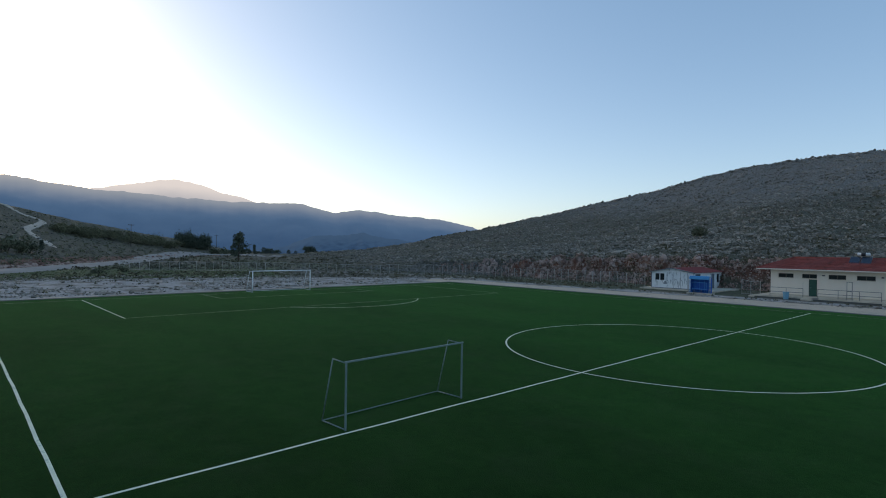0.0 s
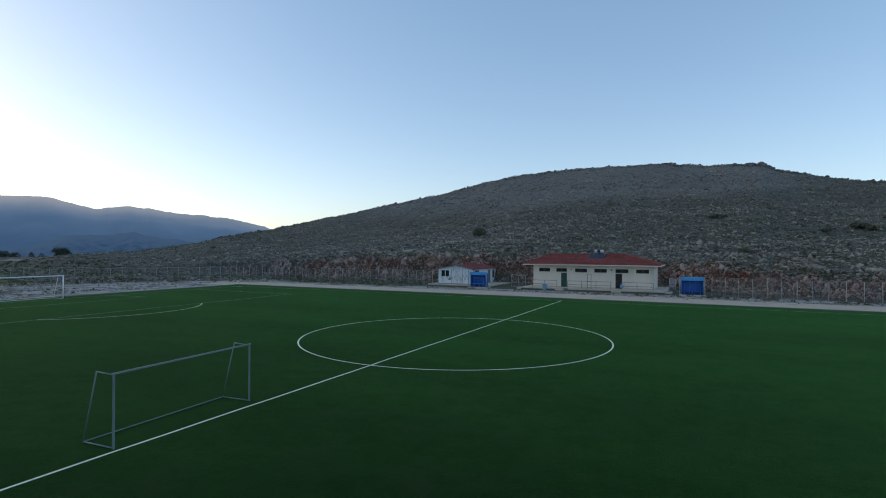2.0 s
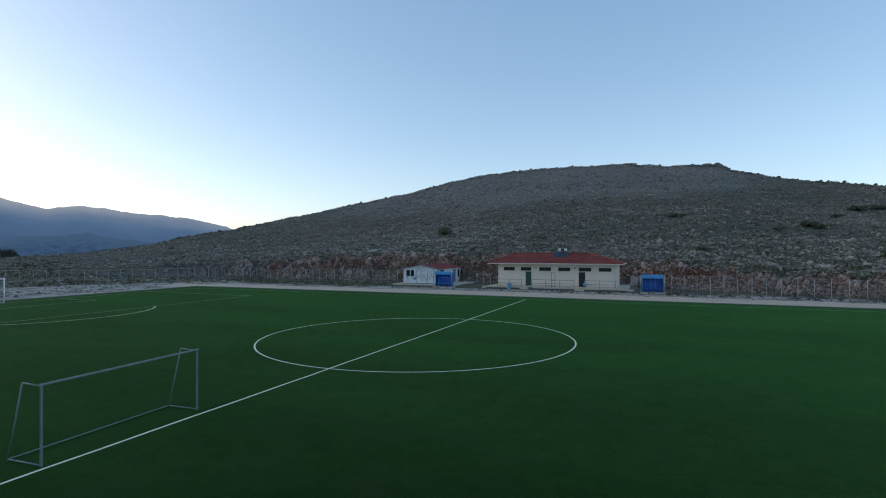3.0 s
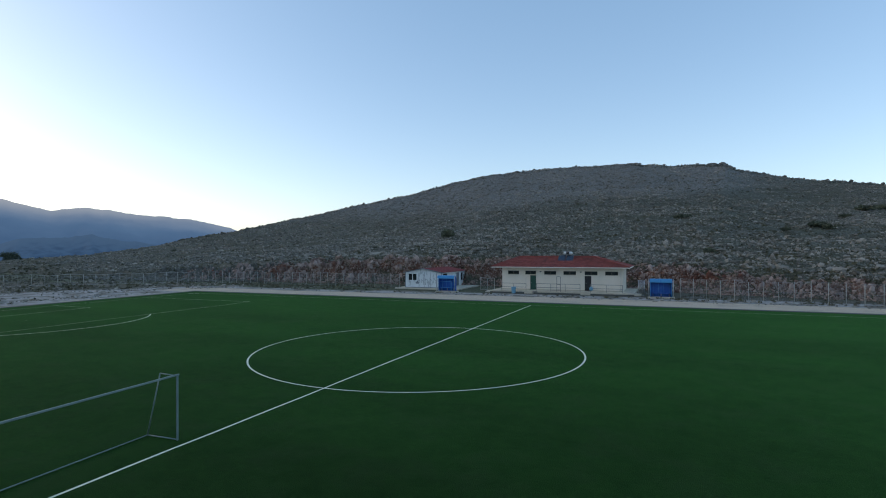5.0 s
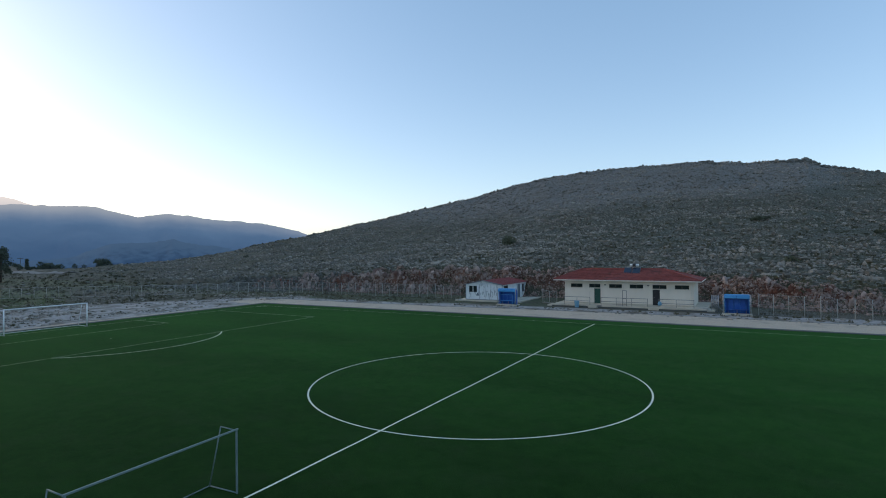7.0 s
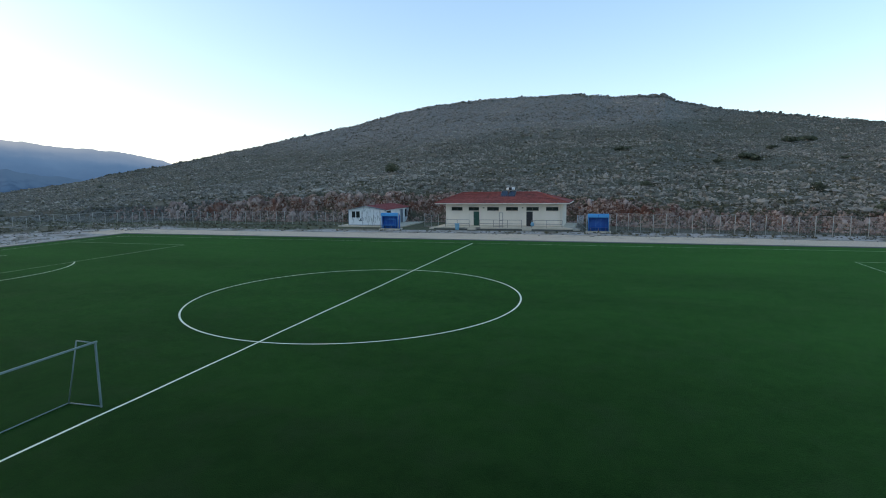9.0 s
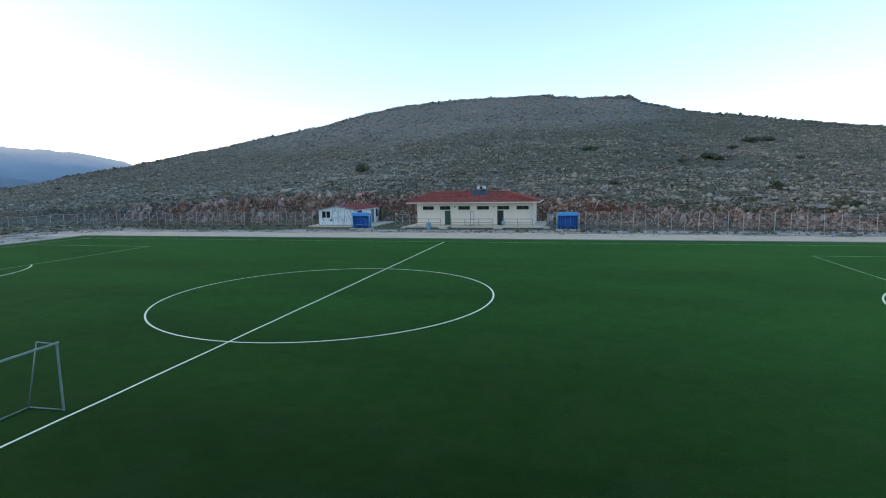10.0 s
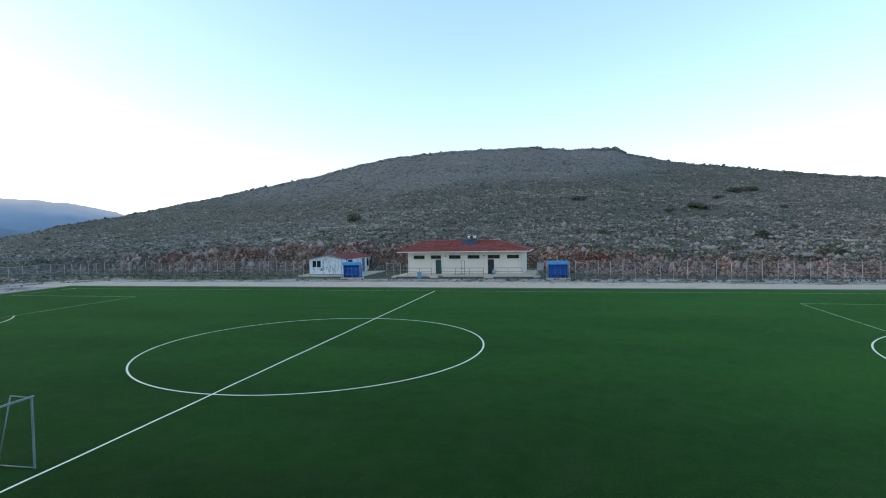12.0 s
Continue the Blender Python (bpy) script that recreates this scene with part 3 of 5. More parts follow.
def strip(name, x0, y0, x1, y1, w=LW, paint=M_LINE):
    d = Vector((x1 - x0, y1 - y0, 0))
    s = Vector((-d.y, d.x, 0)).normalized() * w / 2
    bm = bmesh.new()
    count = max(1, int(d.length / 1.5))
    prev = None
    for i in range(count + 1):
        c = Vector((x0, y0, 0.006)) + d * i / count
        wob = 0.012 * math.sin(i * 2.1 + x0) + 0.008 * math.sin(i * 0.7 + y0)
        off = s.normalized() * wob
        cur = (bm.verts.new(c + s + off), bm.verts.new(c - s + off))
        if prev:
            bm.faces.new((prev[0], prev[1], cur[1], cur[0]))
        prev = cur
    part(name, bm, paint, pitch)


def arc(name, cx, cy, r, a0, a1, w=LW, paint=M_LINE):
    bm = bmesh.new()
    count = max(6, int(abs(a1 - a0) / 3))
    prev = None
    for i in range(count + 1):
        a = radians(a0 + (a1 - a0) * i / count)
        cur = tuple(bm.verts.new((cx + q * math.cos(a), cy + q * math.sin(a), 0.010)) for q in (r + w / 2, r - w / 2))
        if prev:
            bm.faces.new((prev[0], cur[0], cur[1], prev[1]))
        prev = cur
    part(name, bm, paint, pitch)


for sy in (-1, 1):
    strip("touchline", HX0, 27.4 if sy > 0 else -27.8, HX1, 27.4 if sy > 0 else -27.8, 0.07 if sy > 0 else LW, M_LINEDULL if sy > 0 else M_LINE)
for gx, s in ((HX0, 1), (HX1, -1)):
    strip("goal_line", gx, -HY, gx, HY, 0.08, M_LINEDULL)
    for dep, hw, nm in ((16.5, 20.16, "penalty_area_line"), (5.5, 9.16, "goal_area_line")):
        strip(nm, gx + s * dep, -hw, gx + s * dep, hw, 0.08, M_LINEDULL)
        for sy in (-1, 1):
            dull = nm == "goal_area_line" or sy > 0
            strip(nm, gx, sy * hw, gx + s * dep, sy * hw, 0.08 if dull else LW, M_LINEDULL if dull else M_LINE)
    arc("penalty_arc", gx + s * 11, 0, 9.15, -53 + (0 if s > 0 else 180), 53 + (0 if s > 0 else 180))
    arc("penalty_spot", gx + s * 11, 0, 0.04, 0, 360, 0.07, M_LINEDULL)
    for sy in (-1, 1):
        b = {(1, -1): 0, (1, 1): 270, (-1, -1): 90, (-1, 1): 180}[(s, sy)]
        arc("corner_arc", gx, sy * HY, 1.0, b, b + 90)
strip("halfway_line", 0, -HY, 0, HY)
arc("centre_circle", 0.0, 0.03, 9.3, 0, 360)

tagged(part("kerb", boxes((HX0 - 3.4, HX1 + 3.4, HY + 2.6, HY + 3.3, -0.3, 0.035), (HX0 - 3.4, HX0 - 2.6, -HY - 2.6, HY + 2.6, -0.3, 0.03), (HX1 + 2.6, HX1 + 3.4, -HY - 2.6, HY + 2.6, -0.3, 0.03)), M_KERB),
       "dark drainage kerb along the edge of the turf", "kerb", kind="structure")


# ---- goals ----
def full_goal(x, rz):
    g = thing("football_goal", "full-size white metal football goal without a net", "goal", (x, 0, 0), rz)
    for sy in (-1, 1):
        part("post", bar([(0, sy * 3.66, 0), (0, sy * 3.66, 2.44)], 0.06, 12), M_GOALW, g)
        part("top_stay", bar([(0, sy * 3.66, 2.42), (-0.9, sy * 3.66, 2.38)], 0.025), M_GOALW, g)
        part("rear_stay", bar([(-0.9, sy * 3.66, 2.38), (-1.7, sy * 3.66, 0.03)], 0.025), M_GOALW, g)
        part("ground_bar", bar([(0, sy * 3.66, 0.03), (-1.7, sy * 3.66, 0.03)], 0.025), M_GOALW, g)
    part("crossbar", bar([(0, -3.72, 2.44), (0, 3.72, 2.44)], 0.06, 12), M_GOALW, g)
    part("rear_ground_bar", bar([(-1.7, -3.66, 0.03), (-1.7, 3.66, 0.03)], 0.025), M_GOALW, g)


full_goal(HX0, 0)


def small_goal():
    g = thing("training_goal", "small grey-blue tubular training goal, bare frame, standing on the halfway line", "goal", (-0.2, -21.16, 0), 3.05)
    w, h, top, back = 5.06, 1.99, 0.68, 1.2
    for y in (0.04, w - 0.04):
        part("post", boxes((-0.026, 0.026, y - 0.026, y + 0.026, 0, h), bevel=0.008), M_GOALG, g)
        part("top_arm", bar([(0, y, h - 0.03), (-top, y, h - 0.0)], 0.02), M_GOALG, g)
        part("rear_leg", bar([(-top, y, h), (-back, y, 0.03)], 0.02), M_GOALG, g)
        part("ground_bar", bar([(-0.03, y, 0.03), (-back, y, 0.03)], 0.02), M_GOALG, g)
    part("crossbar", boxes((-0.026, 0.026, -0.02, w + 0.02, h - 0.026, h + 0.026), bevel=0.008), M_GOALG, g)
    part("rear_ground_bar", bar([(-back, 0.04, 0.03), (-back, w - 0.04, 0.03)], 0.02), M_GOALG, g)


small_goal()


# ---- changing-room building ----
BX0, BX1, BY0, BY1, BZ0, BZ1 = -8.55, 7.77, 46.0, 52.5, 0.28, 3.34
platform = thing("platform", "low pale concrete platform under the changing rooms", "platform", kind="structure")
part("slab", boxes((-9.6, 9.3, 43.6, 53.2, -0.3, BZ0), bevel=0.02), M_CONC, platform)
part("step", boxes((9.304, 10.1, 43.9, 46.2, -0.3, 0.14), bevel=0.015), M_CONC, platform)
part("ramp_end", boxes((-10.4, -9.604, 43.9, 46.2, -0.3, 0.12), bevel=0.015), M_CONC, platform)

for x0 in (-4.7, 2.75):
    part("step", boxes((x0, x0 + 1.2, 43.25, 43.598, -0.3, 0.14), bevel=0.015), M_CONC, platform)
# Darker strip along the foot of the platform front, between the steps.
part("edge_kerb", boxes((-9.6, -4.72, 43.5, 43.597, -0.3, 0.1), (-3.48, 2.73, 43.5, 43.597, -0.3, 0.1), (3.97, 9.3, 43.5, 43.597, -0.3, 0.1)), M_KERB, platform, "dark footing strip")

house = thing("changing_rooms", "cream single-storey changing-room building with a red hipped tile roof", "building", (0, 0, 0))
WINS = [(-7.72, -6.1), (-5.22, -3.7), (-2.57, -0.9), (0.08, 1.77), (2.9, 4.58), (5.55, 7.2)]
DOORS = [(-4.52, -3.68), (2.9, 3.78)]
WZ0, WZ1, DZ1 = 2.42, 2.92, 2.3


def wall_with_holes(x0, x1, z0, z1, y0, y1, holes):
    """A thick wall with rectangular openings, as blocks between the openings."""
    xs = sorted({x0, x1, *[h[0] for h in holes], *[h[1] for h in holes]})
    bm = bmesh.new()
    for a, b in zip(xs, xs[1:]):
        cuts = sorted((h[2], h[3]) for h in holes if h[0] <= a + 1e-6 and h[1] >= b - 1e-6)
        z = z0
        for lo, hi in cuts:
            if lo > z + 1e-6:
                box(bm, a, b, y0, y1, z, lo)
            z = hi
        if z < z1 - 1e-6:
            box(bm, a, b, y0, y1, z, z1)
    bmesh.ops.remove_doubles(bm, verts=bm.verts, dist=1e-5)
    inner = [f for f in bm.faces if sum(1 for g in bm.faces if g is not f and (g.calc_center_median() - f.calc_center_median()).length < 1e-5)]
    bmesh.ops.delete(bm, geom=inner, context="FACES")
    return bm


holes = [(a, b, WZ0, WZ1) for a, b in WINS] + [(a, b, BZ0, DZ1) for a, b in DOORS]
part("front_wall", wall_with_holes(BX0, BX1, BZ0, BZ1, BY0, BY0 + 0.25, holes), M_WALL, house)
part("end_wall", boxes((BX0, BX0 + 0.25, BY0 + 0.25, BY1, BZ0, BZ1)), M_WALL, house)
part("end_wall", boxes((BX1 - 0.25, BX1, BY0 + 0.25, BY1, BZ0, BZ1)), M_WALL, house)
part("rear_wall", boxes((BX0 + 0.25, BX1 - 0.25, BY1 - 0.25, BY1, BZ0, BZ1)), M_WALL, house)
part("plinth", boxes((BX0 - 0.02, DOORS[0][0], BY0 - 0.02, BY0 - 0.001, BZ0, BZ0 + 0.12), (DOORS[0][1], DOORS[1][0], BY0 - 0.02, BY0 - 0.001, BZ0, BZ0 + 0.12), (DOORS[1][1], BX1 + 0.02, BY0 - 0.02, BY0 - 0.001, BZ0, BZ0 + 0.12)), M_CONC, house, "bare concrete plinth")
# Added near-black sheet behind the openings, in place of indoor shade.
part("interior_shade_sheet", boxes((BX0 + 0.3, BX1 - 0.3, BY0 + 1.6, BY0 + 1.7, BZ0, BZ1)), M_DARKGAP, house)
for a, b in WINS:
    w = part("window", boxes((a, b, BY0 - 0.06, BY0 + 0.1, WZ0 - 0.05, WZ0 - 0.001)), M_CONC, house, "narrow high strip window")
    part("window_frame", boxes((a, b, BY0 + 0.08, BY0 + 0.14, WZ0, WZ0 + 0.05), (a, b, BY0 + 0.08, BY0 + 0.14, WZ1 - 0.05, WZ1), (a, a + 0.05, BY0 + 0.08, BY0 + 0.14, WZ0 + 0.05, WZ1 - 0.05), (b - 0.05, b, BY0 + 0.08, BY0 + 0.14, WZ0 + 0.05, WZ1 - 0.05), ((a + b) / 2 - 0.025, (a + b) / 2 + 0.025, BY0 + 0.08, BY0 + 0.14, WZ0 + 0.05, WZ1 - 0.05)), M_ALU, w)
    for p0, p1 in ((a + 0.05, (a + b) / 2 - 0.025), ((a + b) / 2 + 0.025, b - 0.05)):
        part("pane", boxes((p0, p1, BY0 + 0.105, BY0 + 0.115, WZ0 + 0.05, WZ1 - 0.05)), M_GLASS, w)
# Second leaf is near-black: the dark of an open doorway put into its colour.
for (a, b), leafmat in zip(DOORS, (M_DOOR, M_DARK)):
    d = part("door", boxes((a + 0.05, b - 0.05, BY0 + 0.1, BY0 + 0.15, BZ0 + 0.02, DZ1 - 0.05), bevel=0.006), leafmat, house, "dark green metal door, closed" if leafmat is M_DOOR else "near-black leaf painting in the dark of an open doorway")
    part("door_frame", boxes((a, a + 0.05, BY0 + 0.06, BY0 + 0.18, BZ0, DZ1), (b - 0.05, b, BY0 + 0.06, BY0 + 0.18, BZ0, DZ1), (a + 0.05, b - 0.05, BY0 + 0.06, BY0 + 0.18, DZ1 - 0.05, DZ1)), M_ALU, d)
    part("door_handle", bar([(a + 0.12, BY0 + 0.06, BZ0 + 1.0), (a + 0.24, BY0 + 0.06, BZ0 + 1.0)], 0.012), M_STEEL, d)
    part("door_panel", boxes((a + 0.15, b - 0.15, BY0 + 0.092, BY0 + 0.099, BZ0 + 0.2, BZ0 + 0.95), (a + 0.15, b - 0.15, BY0 + 0.092, BY0 + 0.099, BZ0 + 1.1, DZ1 - 0.2)), leafmat, d)
for x in (-3.05, 2.4):
    lamp = part("wall_lamp", boxes((x - 0.12, x + 0.12, BY0 - 0.1, BY0, 2.74, 2.88), bevel=0.03), M_DARK, house, "small unlit bulkhead lamp")
    part("lamp_cage", bar([(x - 0.1, BY0 - 0.11, 2.81), (x + 0.1, BY0 - 0.11, 2.81)], 0.01), M_STEEL, lamp)
part("downpipe", bar([(7.5, BY0 - 0.06, BZ0 + 0.02), (7.5, BY0 - 0.06, 3.2)], 0.04), M_FASCIA, house)
part("soffit", boxes((-9.8, 8.55, 45.22, 53.25, 3.345, 3.4)), M_FASCIA, house)
part("gutter", boxes((-9.86, 8.61, 45.1, 45.218, 3.36, 3.49), (-9.92, -9.804, 45.1, 53.3, 3.36, 3.49), (8.614, 8.72, 45.1, 53.3, 3.36, 3.49), bevel=0.02), M_FASCIA, house, "pale painted gutter and fascia")

EX0, EX1, EY0, EY1, EZ = -9.9, 8.68, 45.12, 53.3, 3.47
RX0, RX1, RY, RZ = -6.9, 3.9, 49.2, 4.82


def tiled_slope(e0, e1, r0, r1, rows=11):
    """Courses of roof tiles between an eave edge and a ridge edge: every course overlaps the one below."""
    bm = bmesh.new()
    e0, e1, r0, r1 = map(Vector, (e0, e1, r0, r1))
    nrm = (e1 - e0).cross(r0 - e0 if (r0 - e0).length > 0.1 else r1 - e0).normalized()
    if nrm.z < 0:
        nrm = -nrm
    for i in range(rows):
        t0, t1 = i / rows, (i + 1) / rows
        a, b = e0.lerp(r0, t0), e1.lerp(r1, t0)
        c, d = e0.lerp(r0, t1), e1.lerp(r1, t1)
        cols = max(1, int((b - a).length / 0.3))
        for k in range(cols):
            s0, s1 = k / cols, (k + 1) / cols
            sm = (s0 + s1) / 2
            lift = 0.075 + 0.012 * math.sin(k * 12.9 + i * 78.2)
            pts = []
            for s, h in ((s0, 0.0), (sm, 0.014), (s1, 0.0)):
                pts.append((a.lerp(b, s) + nrm * (lift + h), c.lerp(d, s) + nrm * (0.01 + h)))
            lo = [bm.verts.new(p) for p, _ in pts]
            hi = [bm.verts.new(q) for _, q in pts]
            fr = [bm.verts.new(p - nrm * 0.07) for p, _ in pts]
            for q in (0, 1):
                bm.faces.new((lo[q], lo[q + 1], hi[q + 1], hi[q]))
                bm.faces.new((fr[q], fr[q + 1], lo[q + 1], lo[q]))
    return bm


C = [(EX0, EY0, EZ), (EX1, EY0, EZ), (EX1, EY1, EZ), (EX0, EY1, EZ)]
R0, R1 = (RX0, RY, RZ), (RX1, RY, RZ)
bm = bmesh.new()
vs = [bm.verts.new(p) for p in C + [R0, R1]]
for f in ((0, 1, 5, 4), (1, 2, 5), (2, 3, 4, 5), (3, 0, 4), (3, 2, 1, 0)):
    bm.faces.new([vs[i] for i in f])
roof = part("roof", bm, M_TILE, house, "hipped roof of red clay tiles")
for e0, e1, r0, r1 in ((C[0], C[1], R0, R1), (C[1], C[2], R1, R1), (C[2], C[3], R1, R0), (C[3], C[0], R0, R0)):
    tagged(part("roof_tiles", tiled_slope(e0, e1, r0, r1), M_TILE, roof), kind="stuff")
for a, b in ((R0, R1), (C[0], R0), (C[1], R1), (C[2], R1), (C[3], R0)):
    va, vb = Vector(a) + Vector((0, 0, 0.05)), Vector(b) + Vector((0, 0, 0.06))
    part("ridge_cap", bar([va, vb], 0.1, 8), M_TILE, roof)

# solar water heater on the ridge
heater = thing("solar_water_heater", "solar water heater with dark blue collectors and white tank on roof", "solar heater", (0, 48.15, 4.4))
for x0 in (-1.0, 0.08):
    bm = boxes((x0, x0 + 1.0, -0.72, 0.78, -0.04, 0.04), bevel=0.01)
    bmesh.ops.rotate(bm, verts=bm.verts, cent=(0, 0, 0), matrix=Matrix.Rotation(radians(33), 3, "X"))
    bmesh.ops.translate(bm, verts=bm.verts, vec=(0, -0.05, 0.2))
    col = part("collector", bm, M_ALU, heater)
    bm = boxes((x0 + 0.04, x0 + 0.96, -0.68, 0.74, 0.044, 0.052))
    bmesh.ops.rotate(bm, verts=bm.verts, cent=(0, 0, 0), matrix=Matrix.Rotation(radians(33), 3, "X"))
    bmesh.ops.translate(bm, verts=bm.verts, vec=(0, -0.05, 0.2))
    part("collector_glass", bm, M_PANEL, col)
part("tank", bar([(-0.37, 0.75, 0.96), (-0.33, 0.75, 0.96), (0.78, 0.75, 0.96), (0.82, 0.75, 0.96)], [0.15, 0.19, 0.19, 0.15], 16), M_TANK, heater)
for x in (0.2,):
    part("tank_strap", bar([(x - 0.2, 0.75, 0.96), (x + 0.22, 0.75, 0.96)], 0.196, 16), M_DARK, heater)
for x in (-0.9, 1.0):
    part("support_leg", bar([(x, 0.85, 0.3), (x, 0.75, 0.75)], 0.025), M_STEEL, heater)
    part("side_rail", bar([(x, -0.7, -0.25), (x, 0.85, 0.3)], 0.02), M_STEEL, heater)


# ---- railings in front of the building ----
def railing(x0, x1, y=43.75, z=BZ0, h=1.0):
    g = thing("railing", "thin galvanised pipe railing along the platform edge", "railing", (x0, y, z), group="platform railings")
    w = x1 - x0
    count = max(2, round(w / 1.7) + 1)
    for i in range(count):
        part("post", bar([(w * i / (count - 1), 0, 0), (w * i / (count - 1), 0, h)], 0.03), M_RAIL, g)
    for hh in (h, h * 0.5):
        part("rail", bar([(-0.03, 0, hh), (w + 0.03, 0, hh)], 0.028), M_RAIL, g)


for a, b in ((-7.97, -4.56), (-3.1, 2.63), (3.95, 7.9)):
    railing(a, b)
gate = thing("gateway", "tall narrow galvanised gateway on the platform edge", "gate", (-0.38, 43.68, BZ0))
for x in (0, 0.47):
    part("post", bar([(x, 0, 0), (x, 0, 2.0)], 0.035), M_RAIL, gate)
for z in (0.95, 1.98):
    part("cross_bar", bar([(0, 0, z), (0.47, 0, z)], 0.028), M_RAIL, gate)

waste = thing("litter_bin", "pale blue plastic litter bin standing by the platform", "bin", (-6.15, 43.25, height(-6.15, 43.25)))
bm = bmesh.new()
bmesh.ops.create_cone(bm, cap_ends=True, segments=16, radius1=0.26, radius2=0.33, depth=0.85, matrix=Matrix.Translation((0, 0, 0.43)))
part("body", bm, M_BIN, waste)
part("rim", bar([(0, 0, 0.83), (0, 0, 0.89)], 0.35, 16), M_BIN, waste)
bagrnd = random.Random(4)
bm = bmesh.new()
bmesh.ops.create_icosphere(bm, subdivisions=2, radius=0.26)
for v in bm.verts:
    v.co = Vector((v.co.x * 0.9, v.co.y * 0.6, v.co.z * (1.25 if v.co.z > 0 else 0.9))) * (1 + 0.12 * bagrnd.uniform(-1, 1))
bmesh.ops.translate(bm, verts=bm.verts, vec=(4.05, 43.62, 0.72))
tagged(part("bag", bm, M_BIN), "pale blue bag hung on the railing", "bag")


# ---- hut ----
HUX0, HUX1, HUY0, HUY1, HUZ0, HUZ1, HUZA = -24.2, -18.15, 46.5, 56.5, 0.12, 2.47, 3.05
tagged(part("hut_slab", boxes((-25.6, -15.2, 45.6, 56.9, -0.3, HUZ0), bevel=0.02), M_CONC), "worn concrete slab under the hut", "slab", kind="structure")
hut = thing("hut", "white prefabricated hut with a shallow red gable roof and grimy cladding", "hut")


def gable(y0, y1, holes):
    bm = wall_with_holes(HUX0, HUX1, HUZ0, HUZ1, y0, y1, holes)
    mid = (HUX0 + HUX1) / 2
    a = [bm.verts.new(p) for p in ((HUX0, y0, HUZ1), (HUX1, y0, HUZ1), (mid, y0, HUZA))]
    b = [bm.verts.new(p) for p in ((HUX0, y1, HUZ1), (HUX1, y1, HUZ1), (mid, y1, HUZA))]
    bm.faces.new(a)
    bm.faces.new(b[::-1])
    for i in range(3):
        bm.faces.new((a[i], b[i], b[(i + 1) % 3], a[(i + 1) % 3]))
    return bm


HW = (-23.72, -22.25, 1.22, 2.3)
part("front_wall", gable(HUY0, HUY0 + 0.1, [HW]), M_HUT, hut)
part("rear_wall", gable(HUY1 - 0.1, HUY1, []), M_HUT, hut)
part("side_wall", boxes((HUX0, HUX0 + 0.1, HUY0 + 0.1, HUY1 - 0.1, HUZ0, HUZ1)), M_HUT, hut)


def side_wall(x0, x1, y0, y1, z0, z1, holes):
    bm = wall_with_holes(y0, y1, z0, z1, -x1, -x0, holes)
    bmesh.ops.rotate(bm, verts=bm.verts, cent=(0, 0, 0), matrix=Matrix.Rotation(radians(90), 3, "Z"))
    return bm


# a wall along y: rotating (y, -x) by 90 degrees puts it at (x, y)
SIDE_HOLES = [(46.95, 48.7, 1.3, 2.28), (52.6, 53.6, HUZ0, 2.25), (54.6, 55.4, 0.9, 2.2)]
part("side_wall", side_wall(HUX1 - 0.1, HUX1, HUY0 + 0.1, HUY1 - 0.1, HUZ0, HUZ1, SIDE_HOLES), M_HUT, hut)
# Added near-black box inside the hut, its colour stands for indoor shade.
part("interior_shade_box", boxes((HUX0 + 0.6, HUX1 - 0.6, HUY0 + 0.7, HUY1 - 0.7, HUZ0 + 0.01, HUZ1 - 0.05)), M_DARKGAP, hut)
for x0, x1, z0, z1 in (HW,):
    mid = (x0 + x1) / 2
    w = part("window", boxes((x0 - 0.06, x1 + 0.06, HUY0 - 0.05, HUY0 - 0.001, z0 - 0.08, z0 - 0.01)), M_HUT, hut, "two-pane window with a white frame")
    part("window_frame", boxes((x0, x0 + 0.07, HUY0 - 0.02, HUY0 + 0.06, z0, z1), (x1 - 0.07, x1, HUY0 - 0.02, HUY0 + 0.06, z0, z1), (mid - 0.05, mid + 0.05, HUY0 - 0.02, HUY0 + 0.06, z0, z1), (x0 + 0.07, x1 - 0.07, HUY0 - 0.018, HUY0 + 0.058, z1 - 0.07, z1), (x0 + 0.07, x1 - 0.07, HUY0 - 0.018, HUY0 + 0.058, z0, z0 + 0.07)), M_HUT, w)
    for p, q in ((x0 + 0.07, mid - 0.05), (mid + 0.05, x1 - 0.07)):
        part("pane", boxes((p, q, HUY0 + 0.02, HUY0 + 0.03, z0 + 0.07, z1 - 0.07)), M_GLASS, w)
for y0, y1, z0, z1 in (SIDE_HOLES[0], SIDE_HOLES[2]):
    w = part("window", boxes((HUX1 - 0.06, HUX1 - 0.05, y0 + 0.05, y1 - 0.05, z0 + 0.05, z1 - 0.05)), M_GLASS, hut, "small dark side window")
    part("window_frame", boxes((HUX1 - 0.09, HUX1 + 0.02, y0, y0 + 0.05, z0, z1), (HUX1 - 0.09, HUX1 + 0.02, y1 - 0.05, y1, z0, z1), (HUX1 - 0.09, HUX1 + 0.02, y0 + 0.05, y1 - 0.05, z1 - 0.05, z1), (HUX1 - 0.09, HUX1 + 0.02, y0 + 0.05, y1 - 0.05, z0, z0 + 0.05)), M_HUTTRIM, w)
y0, y1, z0, z1 = SIDE_HOLES[1]
dd = part("door", boxes((HUX1 - 0.07, HUX1 - 0.03, y0 + 0.06, y1 - 0.06, z0 + 0.02, z1 - 0.06)), M_HUTTRIM, hut, "dark blue hut door")
